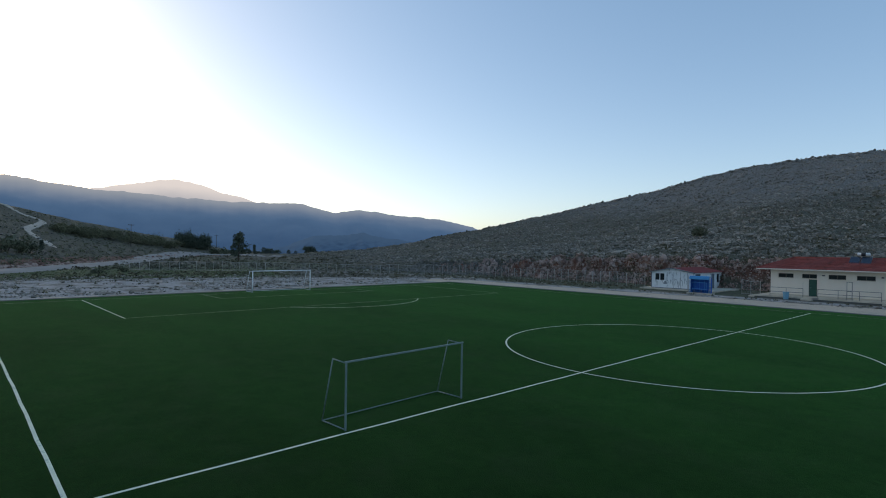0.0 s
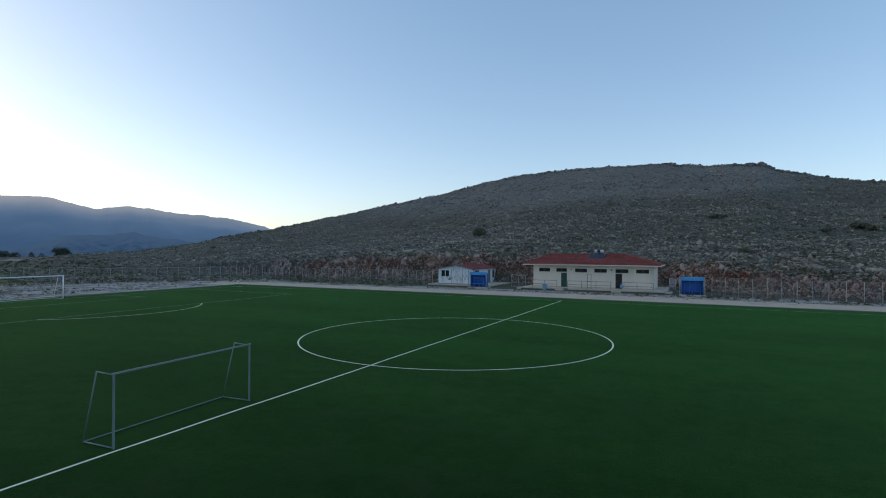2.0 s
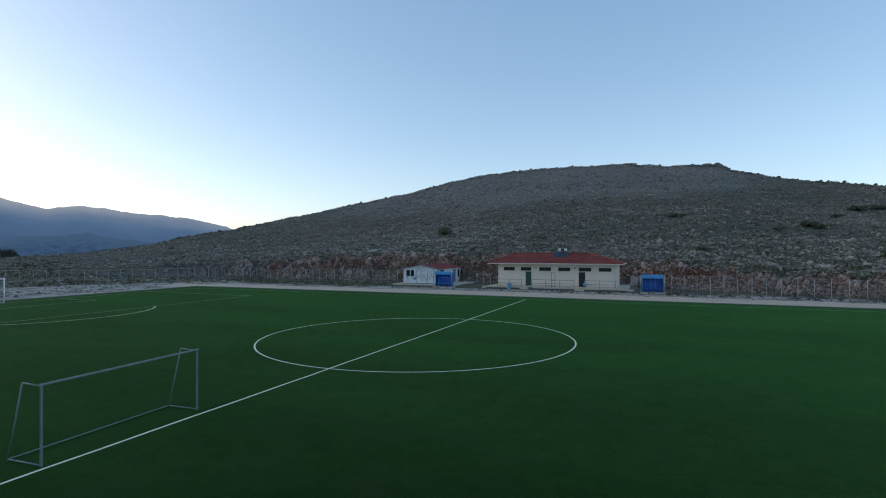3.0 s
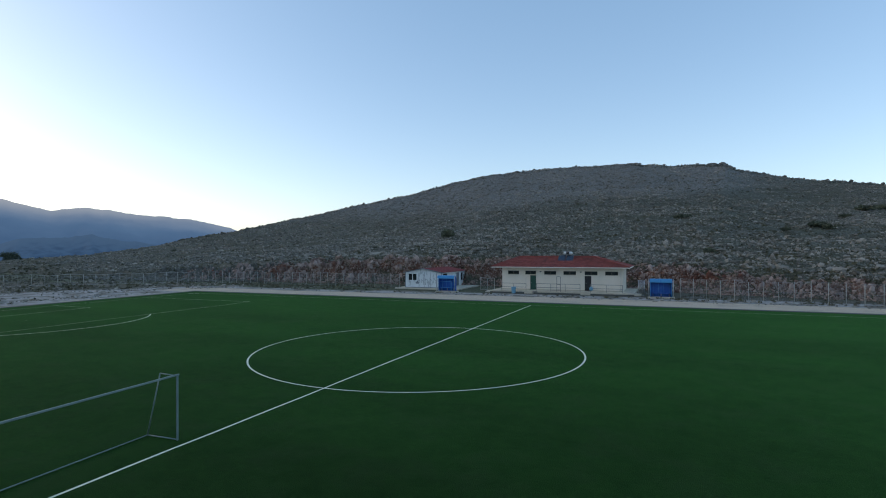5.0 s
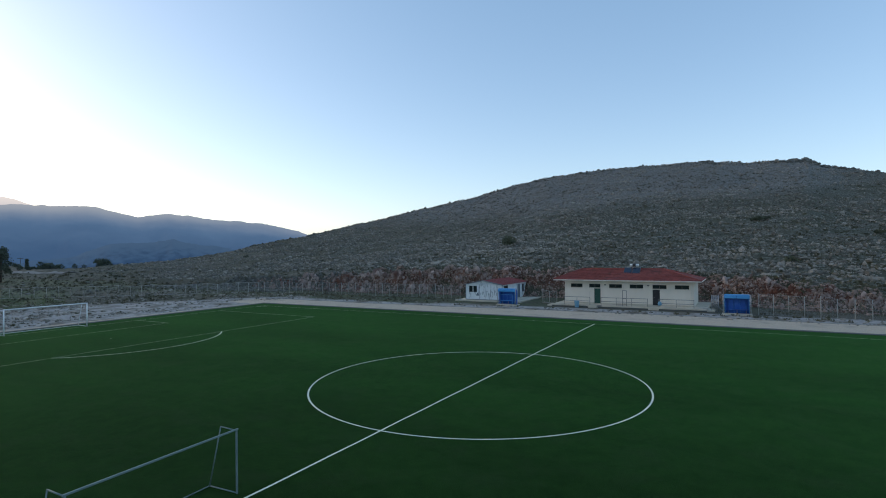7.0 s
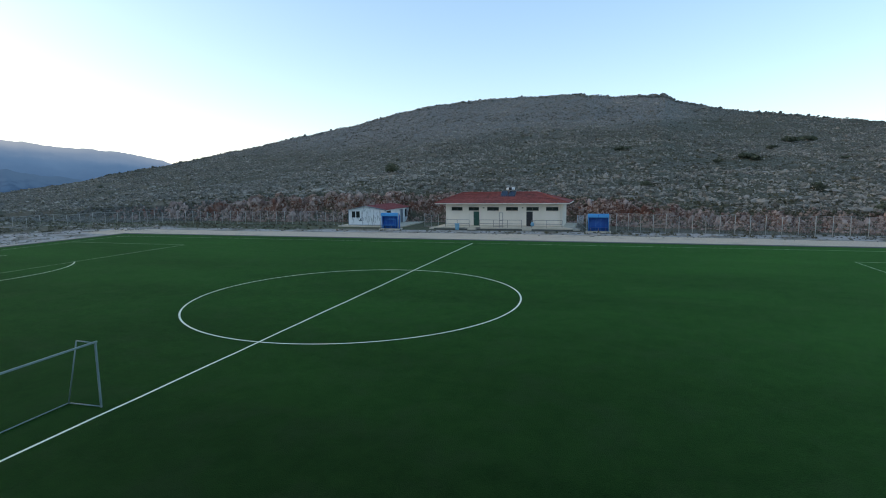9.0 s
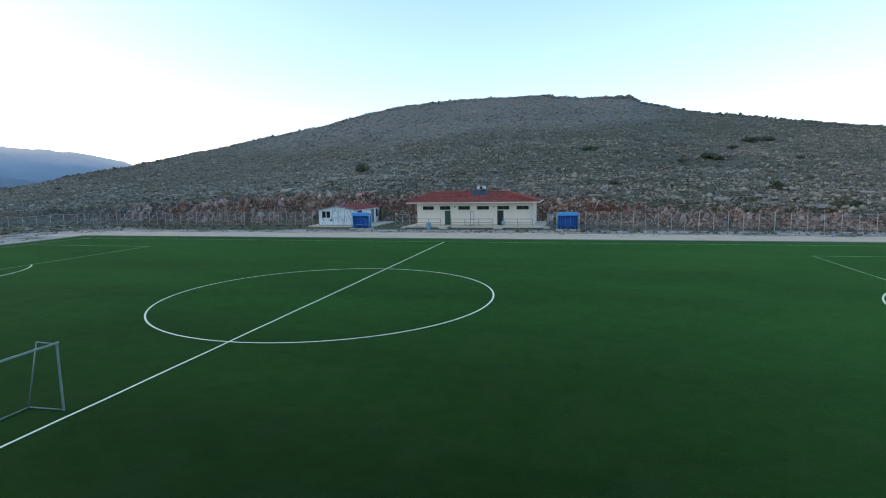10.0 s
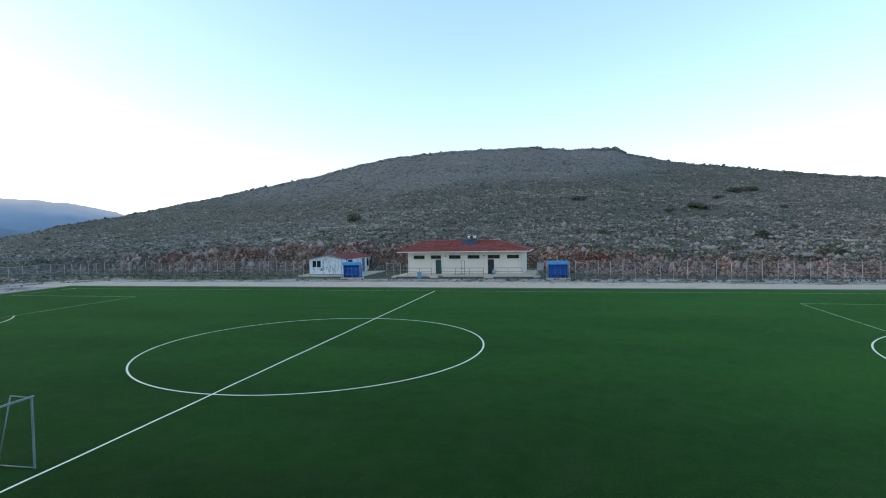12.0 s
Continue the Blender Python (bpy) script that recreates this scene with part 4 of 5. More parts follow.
part("door_frame", boxes((HUX1 - 0.09, HUX1 + 0.03, y0, y0 + 0.06, z0, z1), (HUX1 - 0.09, HUX1 + 0.03, y1 - 0.06, y1, z0, z1), (HUX1 - 0.09, HUX1 + 0.03, y0 + 0.06, y1 - 0.06, z1 - 0.06, z1)), M_HUTTRIM, dd)
MIDX = (HUX0 + HUX1) / 2
for s in (-1, 1):
    ex = MIDX + s * ((HUX1 - HUX0) / 2 + 0.25)
    drop = (HUZA - HUZ1) / ((HUX1 - HUX0) / 2) * 0.25
    bm = bmesh.new()
    n = 26
    for i in range(n):
        ya, yb = HUY0 - 0.2 + (HUY1 - HUY0 + 0.4) * i / n, HUY0 - 0.2 + (HUY1 - HUY0 + 0.4) * (i + 0.72) / n
        yc = HUY0 - 0.2 + (HUY1 - HUY0 + 0.4) * (i + 1) / n
        prof = [(ya, 0.02), (yb, 0.02), ((yb + yc) / 2, 0.06), (yc, 0.02)]
        for (p, ha), (q, hb) in zip(prof, prof[1:]):
            bm.faces.new([bm.verts.new(c) for c in ((MIDX, p, HUZA + ha), (MIDX, q, HUZA + hb), (ex, q, HUZ1 - drop + hb), (ex, p, HUZ1 - drop + ha))])
    bm.normal_update()
    bmesh.ops.solidify(bm, geom=bm.faces[:], thickness=0.02)
    part("roof_sheet", bm, M_HUTROOF, hut, "dull red ribbed metal roof sheet")
    part("barge_board", bar([(MIDX, HUY0 - 0.22, HUZA), (ex, HUY0 - 0.22, HUZ1 - drop)], 0.06, 6), M_HUTTRIM, hut, "grey-blue edge trim")
    part("corner_trim", boxes((MIDX + s * 3.03 - 0.05, MIDX + s * 3.03 + 0.05, HUY0 - 0.02, HUY0 - 0.002, HUZ0, HUZ1)), M_HUTTRIM, hut)
part("base_rail", boxes((HUX0, HUX1, HUY0 - 0.02, HUY0 - 0.003, HUZ0, HUZ0 + 0.1)), M_HUTTRIM, hut)
for x in (-21.9, -20.95, -20.0, -19.0):
    part("panel_seam", boxes((x - 0.02, x + 0.02, HUY0 - 0.012, HUY0 - 0.001, HUZ0 + 0.1, HUZ1)), M_HUTTRIM, hut)
# grey painted strokes on the cladding, unreadable
part("mark", boxes((-22.45, -21.95, HUY0 - 0.01, HUY0 - 0.001, 0.75, 0.95), (-22.3, -22.1, HUY0 - 0.01, HUY0 - 0.001, 0.954, 1.2)), M_HUTTRIM, hut, "dark painted mark")
scrawl = random.Random(8)
for i in range(9):
    sx = -21.75 + i * 0.33 + scrawl.uniform(-0.06, 0.06)
    lo, hi = scrawl.uniform(0.5, 0.85), scrawl.uniform(1.3, 1.9)
    part("stroke", bar([(sx, HUY0 - 0.004, lo), (sx + scrawl.uniform(-0.1, 0.1), HUY0 - 0.004, (lo + hi) / 2), (sx + scrawl.uniform(-0.14, 0.14), HUY0 - 0.004, hi)], 0.035, 5), M_SCRAWL, hut)
    if i % 2:
        part("stroke", bar([(sx - 0.02, HUY0 - 0.004, hi - 0.1), (sx + 0.3, HUY0 - 0.004, hi - scrawl.uniform(0.1, 0.5))], 0.03, 5), M_SCRAWL, hut)


# ---- team shelters ----
def team_shelter(x, y, framed):
    g = thing("team_shelter", "blue sheet-metal team shelter with a curved roof on a concrete pad", "shelter", (x + 0.2, y, 0.0), group="team shelters")
    w, dep, h = 2.42, 1.0, 2.25
    part("pad", boxes((-0.3, w + 0.3, -0.25, dep + 0.2, -0.3, 0.08), bevel=0.015), M_CONC, g, "concrete pad")
    # rear sheet rises, then curves forward into the roof
    prof = [(dep, 0.08), (dep, 1.65)] + [(dep - 0.55 + 0.55 * math.cos(radians(a)), 1.65 + 0.53 * math.sin(radians(a))) for a in (15, 30, 45, 60, 75, 90)] + [(0.05, h - 0.14)]
    bm = bmesh.new()
    cols = [[bm.verts.new((xx, p, q)) for p, q in prof] for xx in np.linspace(0, w, 12)]
    for a, b in zip(cols, cols[1:]):
        for k in range(len(prof) - 1):
            bm.faces.new((a[k], b[k], b[k + 1], a[k + 1]))
    bm.normal_update()
    bmesh.ops.solidify(bm, geom=bm.faces[:], thickness=0.03)
    part("shell", bm, M_BLUE, g)
    for xx in (0.0, w):
        bm = bmesh.new()
        bm.faces.new([bm.verts.new((xx, p, q)) for p, q in [(0.35, 0.1)] + prof[:-1] + [(0.35, h - 0.11)]])
        bm.normal_update()
        bmesh.ops.solidify(bm, geom=bm.faces[:], thickness=0.025)
        part("side_sheet", bm, M_BLUE, g)
        part("front_post", bar([(xx, 0.1, 0.1), (xx, 0.1, h - 0.16)], 0.035), M_BLUETOP, g)
    bm = boxes((-0.06, w + 0.06, 0.0, 0.09, h - 0.42, h - 0.1), bevel=0.02)
    part("front_fascia", bm, M_BLUETOP, g, "lighter blue front edge")
    part("roof_cap", boxes((-0.05, w + 0.05, 0.092, dep - 0.4, h - 0.11, h + 0.02), bevel=0.03), M_BLUETOP, g, "lighter blue roof sheet")
    part("bench", boxes((0.1, w - 0.1, dep - 0.6, dep - 0.15, 0.48, 0.54), bevel=0.01), M_BLUE, g)
    for xx in (0.3, w / 2, w - 0.3):
        part("bench_leg", bar([(xx, dep - 0.35, 0.1), (xx, dep - 0.35, 0.48)], 0.03), M_STEEL, g)
    for k in range(4):
        part("rib", bar([(w * (k + 0.5) / 4, dep - 0.05, 0.15), (w * (k + 0.5) / 4, dep - 0.05, 1.7)], 0.02, 6), M_BLUETOP, g)
    for xx in (-0.16, w + 0.16):
        part("steel_pole", bar([(xx, 0.0, 0.08), (xx, 0.0, h + 0.04)], 0.045), M_STEEL, g, "grey steel pole")
        for zz in (0.5, 1.0, 1.5, 2.0):
            part("bracket", boxes((xx - 0.07, xx + 0.07, -0.05, 0.05, zz - 0.03, zz + 0.03), bevel=0.008), M_STEEL, g)
    if framed:
        part("inner_frame", bar([(0.3, 0.06, 0.1), (0.3, 0.06, 1.42), (w - 0.35, 0.06, 1.42), (w - 0.35, 0.06, 0.1)], 0.035), M_BLUETOP, g, "light blue tube frame")
        part("front_rail", bar([(0.32, 0.06, 0.6), (w - 0.37, 0.06, 0.6)], 0.03), M_BLUETOP, g)
    else:
        part("roof_seam", boxes((w / 2 - 0.025, w / 2 + 0.025, -0.012, -0.002, h - 0.4, h - 0.11)), M_BLUE, g)


team_shelter(-17.0, 41.9, True)
team_shelter(11.05, 41.6, False)


# ---- fences ----
def chain_link():
    m = bpy.data.materials.new("chain_link")
    m.use_nodes = True
    n, l = m.node_tree.nodes, m.node_tree.links
    p = n["Principled BSDF"]
    p.inputs["Base Color"].default_value = (0.3, 0.31, 0.31, 1)
    p.inputs["Roughness"].default_value, p.inputs["Metallic"].default_value = 0.5, 0.5
    geo = n.new("ShaderNodeNewGeometry")
    tr, mix = n.new("ShaderNodeBsdfTransparent"), n.new("ShaderNodeMixShader")
    waves = []
    for s in (1, -1):
        mp = n.new("ShaderNodeMapping")
        mp.inputs["Rotation"].default_value = (0, radians(45 * s), 0)
        l.new(geo.outputs["Position"], mp.inputs["Vector"])
        wv = n.new("ShaderNodeTexWave")
        wv.inputs["Scale"].default_value = 3.2
        l.new(mp.outputs[0], wv.inputs["Vector"])
        gt = n.new("ShaderNodeMath")
        gt.operation = "GREATER_THAN"
        gt.inputs[1].default_value = 0.99
        l.new(wv.outputs["Fac"], gt.inputs[0])
        waves.append(gt)
    mx = n.new("ShaderNodeMath")
    mx.operation = "MAXIMUM"
    l.new(waves[0].outputs[0], mx.inputs[0])
    l.new(waves[1].outputs[0], mx.inputs[1])
    l.new(mx.outputs[0], mix.inputs[0])
    l.new(tr.outputs[0], mix.inputs[1])
    l.new(p.outputs[0], mix.inputs[2])
    l.new(mix.outputs[0], n["Material Output"].inputs["Surface"])
    return m


M_MESH = chain_link()


def fence(points, spacing, h, label, rail=False, lean=0.03, skip=0.0, seed=1):
    """Posts with straining wires and chain link along a line on the ground."""
    rnd = random.Random(seed)
    g = thing("fence", label, "fence", kind="structure")
    pos = []
    for a, b in zip(points, points[1:]):
        length = math.dist(a, b)
        count = max(1, round(length / spacing))
        pos += [(a[0] + (b[0] - a[0]) * i / count, a[1] + (b[1] - a[1]) * i / count) for i in range(count)]
    pos.append(points[-1])
    tops = []
    for x, y in pos:
        z = height(x, y)
        hh = h * rnd.uniform(0.94, 1.06)
        top = (x + rnd.uniform(-lean, lean), y + rnd.uniform(-lean, lean), z + hh)
        tops.append((top, z))
        part("post", bar([(x, y, z - 0.2), top], 0.038 * rnd.uniform(0.9, 1.15), 6), M_POST, g)
    for (p, z), (q, zz) in zip(tops, tops[1:]):
        if rnd.random() < skip:
            continue
        for k in ((1.0, 0.5, 0.05) if not rail else (0.97, 0.05)):
            a = (p[0], p[1], z + (p[2] - z) * k)
            b = (q[0], q[1], zz + (q[2] - zz) * k)
            c = tuple((u + v) / 2 for u, v in zip(a, b))
            part("rail" if rail else "wire", bar([a, (c[0], c[1], c[2] - (0 if rail else 0.03)), b], 0.028 if rail else 0.007, 5), M_POST if rail else M_STEEL, g)
        bm = bmesh.new()
        bm.faces.new([bm.verts.new(v) for v in ((p[0], p[1], z + 0.05), (q[0], q[1], zz + 0.05), q, p)])
        part("mesh_panel", bm, M_MESH, g)


fence([(14.6, 43.0), (26, 41.2), (44, 37.6), (70, 32.5), (95, 28)], 1.52, 2.25, "leaning pale posts with wire and chain link below the bank", seed=2)
fence([(-26.3, 48.6), (-55, 48.6), (-70, 47.0)], 1.5, 2.1, "pale leaning posts with chain link beside the gravel path", lean=0.12, seed=3)
fence([(-70, 47.0), (-86.9, 29.6), (-98.7, 19.3), (-110, 7.2), (-115.5, -3)], 1.9, 1.95, "galvanised fence with a top rail at the end of the yard", rail=True, seed=5)
fence([(-12.4, 47.6), (-9.9, 46.6)], 1.2, 1.9, "short galvanised fence between hut and building", rail=True, seed=6)
leaf = thing("gate_leaf", "grey steel gate leaf with close vertical bars beside the platform", "gate", (9.75, 44.6, height(9.75, 44.6)), -35)
for x in (0.0, 0.95):
    part("frame_post", bar([(x, 0, 0.0), (x, 0, 2.0)], 0.03), M_STEEL, leaf)
for z in (0.1, 1.0, 1.95):
    part("frame_rail", bar([(0, 0, z), (0.95, 0, z)], 0.022), M_STEEL, leaf)
for k in range(16):
    part("upright", bar([(0.06 + k * 0.055, 0, 0.1), (0.06 + k * 0.055, 0, 1.95)], 0.012, 5), M_STEEL, leaf)
part("brace", bar([(0.0, 0.03, 1.2), (1.5, 0.4, 0.02)], 0.02), M_STEEL, leaf)


# ---- loose cover of the land ----
rng = np.random.default_rng(7)
G = (1 + 5 ** 0.5) / 2
ICO_V = np.array([(-1, G, 0), (1, G, 0), (-1, -G, 0), (1, -G, 0), (0, -1, G), (0, 1, G), (0, -1, -G), (0, 1, -G), (G, 0, -1), (G, 0, 1), (-G, 0, -1), (-G, 0, 1)]) / math.hypot(1, G)
ICO_F = np.array([(0, 11, 5), (0, 5, 1), (0, 1, 7), (0, 7, 10), (0, 10, 11), (1, 5, 9), (5, 11, 4), (11, 10, 2), (10, 7, 6), (7, 1, 8),
                  (3, 9, 4), (3, 4, 2), (3, 2, 6), (3, 6, 8), (3, 8, 9), (4, 9, 5), (2, 4, 11), (6, 2, 10), (8, 6, 7), (9, 8, 1)])


def stones(name, x, y, size, material, label, squash=0.55, long=1.5, sink=0.25, turn=None):
    """Many angular stones at the given places, joined."""
    n = len(x)
    z = land(x, y)[0]
    v = ICO_V[None] * (1 + rng.uniform(-0.42, 0.42, (n, 12, 1))) + rng.uniform(-0.12, 0.12, (n, 12, 3))
    s = np.column_stack([rng.uniform(1, long, n), rng.uniform(0.7, 1.1, n), rng.uniform(0.6, 1.25, n) * squash])[:, None, :]
    v = v * s * (size / 2)[:, None, None]
    a = rng.uniform(-0.6, 0.6, n) if turn is None else turn
    c, q = np.cos(a)[:, None], np.sin(a)[:, None]
    vx, vy = v[..., 0] * c - v[..., 1] * q, v[..., 0] * q + v[..., 1] * c
    out = np.stack([vx + x[:, None], vy + y[:, None], v[..., 2] + (z + size * squash * (0.5 - sink))[:, None]], -1)
    f = ICO_F[None] + (np.arange(n) * 12)[:, None, None]
    return tagged(sheet(name, out.reshape(-1, 3), f.reshape(-1, 3), material), label, "rocks", kind="stuff")


def leaves(cx, cy, cz, w, h, count, leaf):
    """Leaf clumps for many shrubs: every shrub a dome of small tilted faces with gaps. Arrays over shrubs."""
    n = len(cx)
    th = rng.uniform(0, 2 * np.pi, (n, count))
    ph = np.arccos(rng.uniform(0.0, 1.0, (n, count)))
    r = rng.uniform(0.45, 1.0, (n, count)) * (1 + 0.25 * np.sin(th * 3 + rng.uniform(0, 6, (n, 1))))
    p = np.stack([cx[:, None] + w[:, None] / 2 * r * np.sin(ph) * np.cos(th), cy[:, None] + w[:, None] / 2 * r * np.sin(ph) * np.sin(th), cz[:, None] + h[:, None] * r * np.cos(ph)], -1).reshape(-1, 3)
    m = len(p)
    a = rng.normal(size=(m, 3))
    a /= np.linalg.norm(a, axis=1, keepdims=True)
    b = np.cross(a, rng.normal(size=(m, 3)))
    b /= np.linalg.norm(b, axis=1, keepdims=True)
    sz = (np.repeat(leaf, count) * rng.uniform(0.6, 1.4, m))[:, None] / 2
    quad = np.stack([p - a * sz, p - b * sz * 0.7, p + a * sz, p + b * sz * 0.7], 1)
    return quad.reshape(-1, 3), np.arange(m * 4).reshape(-1, 4)


def polar(az, d):
    return CX + d * np.sin(np.radians(az)), CY + d * np.cos(np.radians(az))


def on_hill(count, a0=-62, a1=36, near=0.0, power=1.15):
    """Random places on the stony hill, thinning with distance."""
    az = rng.uniform(a0, a1, count * 3)
    d = 70 + 285 * rng.uniform(near, 1, count * 3) ** power
    x, y = polar(az, d)
    keep = (y - bank_line(x) > 3.6)
    return x[keep][:count], y[keep][:count], d[keep][:count]


def strung(x, y, gap, links):
    """Groups of neighbours strung out along the contour."""
    az = np.arctan2(x - CX, y - CY)
    step = (np.arange(len(x)) % links - (links - 1) / 2) * gap * rng.uniform(0.7, 1.3, len(x))
    first = np.arange(len(x)) // links * links
    off = rng.normal(0, 0.25, len(x))
    return x[first] + np.cos(az[first]) * step + np.sin(az[first]) * off, y[first] - np.sin(az[first]) * step + np.cos(az[first]) * off


def bedding(x, y, seed):
    """Bands of outcrop that follow the slope, broken up by patches."""
    az, z = np.degrees(np.arctan2(x - CX, y - CY)), land(x, y)[0]
    return 0.5 * fbm(az * 0.16, z * 0.5, 3, seed) + 0.55 * fbm(x * 0.022, y * 0.03, 3, seed + 7) + 0.2 * fbm(x * 0.3, y * 0.3, 2, seed + 3)


x, y, d = on_hill(140000, power=0.95)
x, y = strung(x, y, 0.6, 4)
az = np.degrees(np.arctan2(x - CX, y - CY))
keep = 1.5 * bedding(x, y, 77) + rng.uniform(-0.3, 0.3, len(x)) > np.interp(az, [-60, -45, -15, 20], [0.16, -0.04, -0.14, -0.06]) - np.interp(d, [110, 330], [0.0, 0.4]) * np.interp(az, [-50, -40], [0.2, 1.0])
x, y, d = x[keep], y[keep], d[keep]
size = np.clip(rng.lognormal(-1.4, 0.46, len(x)), 0.12, 0.8) * np.interp(d, [80, 130, 220, 350], [0.42, 0.6, 1.0, 1.45])
size = np.where(y - bank_line(x) < 8, np.minimum(size, 0.38), size)
dark = rng.uniform(0, 1, len(x)) < np.interp(az[keep], [-62, -54, -30], [0.55, 0.35, 0.0])
stones("dark_hill_rocks", x[dark], y[dark], size[dark], M_CRAG, "dark lichened rocks at the low end of the hillside", 0.85, 1.35, 0.15)
x, y, size = x[~dark], y[~dark], size[~dark]
along = -np.radians(az[keep][~dark]) + rng.normal(0, 0.3, len(x))
stones("hill_rocks", x, y, size, M_ROCK, "grey limestone rocks strewn over the hillside", 0.95, 1.3, 0.15, along)
# bedded ledges: longer slabs along the slope
x, y, d = on_hill(2600)
x, y = strung(x, y, 0.9, 3)
stones("rock_ledges", x, y, np.clip(rng.lognormal(-0.7, 0.35, len(x)), 0.3, 1.0) * np.interp(d, [80, 200, 330], [0.3, 0.7, 1.4]), M_ROCK, "low limestone ledges along the slope", 0.7, 1.8, 0.2, -np.arctan2(x - CX, y - CY) + rng.normal(0, 0.15, len(x)))

# the small crag at the summit and stones along the skyline
az = np.concatenate([rng.normal(4.9, 0.45, 60), rng.normal(3.6, 0.8, 40), rng.normal(-2.8, 0.5, 14)])
x, y = polar(az, rng.uniform(334, 341, len(az)))
stones("summit_crag", x, y, rng.uniform(0.8, 2.1, len(az)), M_CRAG, "dark weathered crag on the summit", 0.75, 1.25, 0.25)
az = rng.uniform(-50, 27, 900)
x, y = polar(az, rng.uniform(333, 341, 900))
stones("skyline_rocks", x, y, np.clip(rng.lognormal(-0.45, 0.42, 900), 0.35, 1.8), M_CRAG, "rocks standing along the skyline", 0.85, 1.3, 0.15)

x, y, d = on_hill(84000)
x, y = strung(x, y, 0.55, 4)
az = np.degrees(np.arctan2(x - CX, y - CY))
keep = (-1.5 * bedding(x, y, 77) + rng.uniform(-0.4, 0.4, len(x)) > -0.15) & (rng.uniform(0, 1, len(x)) < np.interp(d, [80, 180, 270, 330], [1.0, 0.85, 0.36, 0.16]) * np.interp(az, [-50, -15, 5], [0.55, 0.75, 1.0]))
x, y, d = x[keep], y[keep], d[keep]
w = np.clip(rng.lognormal(-0.7, 0.45, len(x)), 0.25, 1.4) * np.interp(d, [80, 350], [0.75, 1.15])
v, f = leaves(x, y, land(x, y)[0] - 0.05, w, w * 0.42, 9, w * 0.42)
tagged(sheet("hill_scrub", v, f, M_SHRUB), "low grey-green scrub between the rocks", "scrub", kind="stuff")

# rocks and scrub of the western slope
az = rng.uniform(-92, -70, 5000)
d = np.interp(az, [-92, -86.5, -78.5, -74, -70], [135, 146, 200, 255, 300]) + rng.uniform(0, 1, 5000) ** 1.3 * 150
x, y = polar(az, d)
stones("west_slope_rocks", x[:1300], y[:1300], np.clip(rng.lognormal(-0.9, 0.5, 1300), 0.2, 1.4), M_CRAG, "grey stones scattered on the western slope", 0.6, 1.5)
w = np.clip(rng.lognormal(-0.5, 0.45, 5000), 0.3, 1.6)
v, f = leaves(x, y, land(x, y)[0] - 0.05, w, w * 0.4, 10, w * 0.4)
tagged(sheet("west_slope_scrub", v, f, M_HEDGE), "low scrub on the western slope", "scrub", kind="stuff")
az = rng.uniform(-88, -74, 700)
d = np.interp(az, [-88, -86.5, -82, -78.5, -74], [138, 143, 168, 198, 262]) + rng.uniform(0, 9, 700)
x, y = polar(az, d)
stones("road_bank_rocks", x, y, np.clip(rng.lognormal(-0.5, 0.5, 700), 0.2, 1.6), M_REDROCK, "red-brown rocks along the road bank", 0.7, 1.4)

# the cut bank: broken red-stained rock and pale blocks
n = 34000
x = rng.uniform(-95, 95, n)
k = rng.uniform(-0.4, 5.2, n)
y = bank_line(x) + k
keep = (bank_height(x) > 0.8) & (rng.uniform(0, 1, n) < 0.95)
x, y = x[keep], y[keep]
plain = x < -57 + rng.normal(0, 5, len(x))
stones("far_bank_rocks", x[plain], y[plain], np.clip(rng.lognormal(-1.5, 0.42, plain.sum()), 0.08, 0.6), M_CRAG, "dark grey broken rock at the low end of the bank", 1.0, 1.15, 0.1)
x, y = x[~plain], y[~plain]
stones("bank_rocks", x, y, np.clip(rng.lognormal(-1.65, 0.42, len(x)), 0.08, 0.55) * np.interp(x, [-20, 15], [1.0, 0.85]), M_REDROCK, "broken red-stained rock in the cut bank", 1.1, 1.15, 0.1)
n = 5200
x = rng.uniform(-82, 62, n)
y = bank_line(x) + rng.uniform(0.1, 3.0, n)
keep = 1.3 * fbm(x * 0.12, y * 0.2, 3, 61) + rng.uniform(-0.35, 0.35, n) + np.interp(x, [-60, -48, -34, -28, -10, 14, 40], [-0.1, 0.16, 0.2, -0.1, -0.05, 0.1, 0.0]) > 0.02
x, y = x[keep], y[keep]
stones("bank_blocks", x, y, np.clip(rng.lognormal(-1.0, 0.45, len(x)), 0.18, 1.15) * np.interp(x, [-40, -28, 0, 30], [1.0, 0.75, 0.65, 0.6]), M_PALEROCK, "pale pink blocks of broken rock in the cut bank", 1.5, 1.1, 0.36)
n = 2000
x = rng.uniform(-90, 90, n)
y = bank_line(x) + np.where(rng.uniform(0, 1, n) < 0.72, rng.uniform(3.0, 6.0, n), rng.uniform(-1.2, 4, n))
w = rng.uniform(0.35, 1.2, n)
v, f = leaves(x, y, land(x, y)[0] - 0.05, w, w * 0.55, 40, w * 0.2)
tagged(sheet("bank_scrub", v, f, M_SHRUB), "tufts of scrub on the cut bank", "scrub", kind="stuff")

# rubble and weeds on the waste ground beyond the goal, and along the path
n = 9500
x, y = rng.uniform(-92, -53, n), rng.uniform(-34, 46, n)
keep = fbm(x * 0.3, y * 0.12, 3, 33) > -0.06
x, y = x[keep], y[keep]
stones("rubble_stones", x, y, np.clip(rng.lognormal(-1.7, 0.5, len(x)), 0.08, 0.8), M_ROCK, "loose grey rubble on the waste ground", 0.6, 1.4)
n = 900
x = rng.uniform(-60, 80, n)
y = 38.6 - 0.03 * x + rng.normal(0, 0.8, n) + (rng.uniform(0, 1, n) < 0.4) * rng.uniform(0, 4, n)
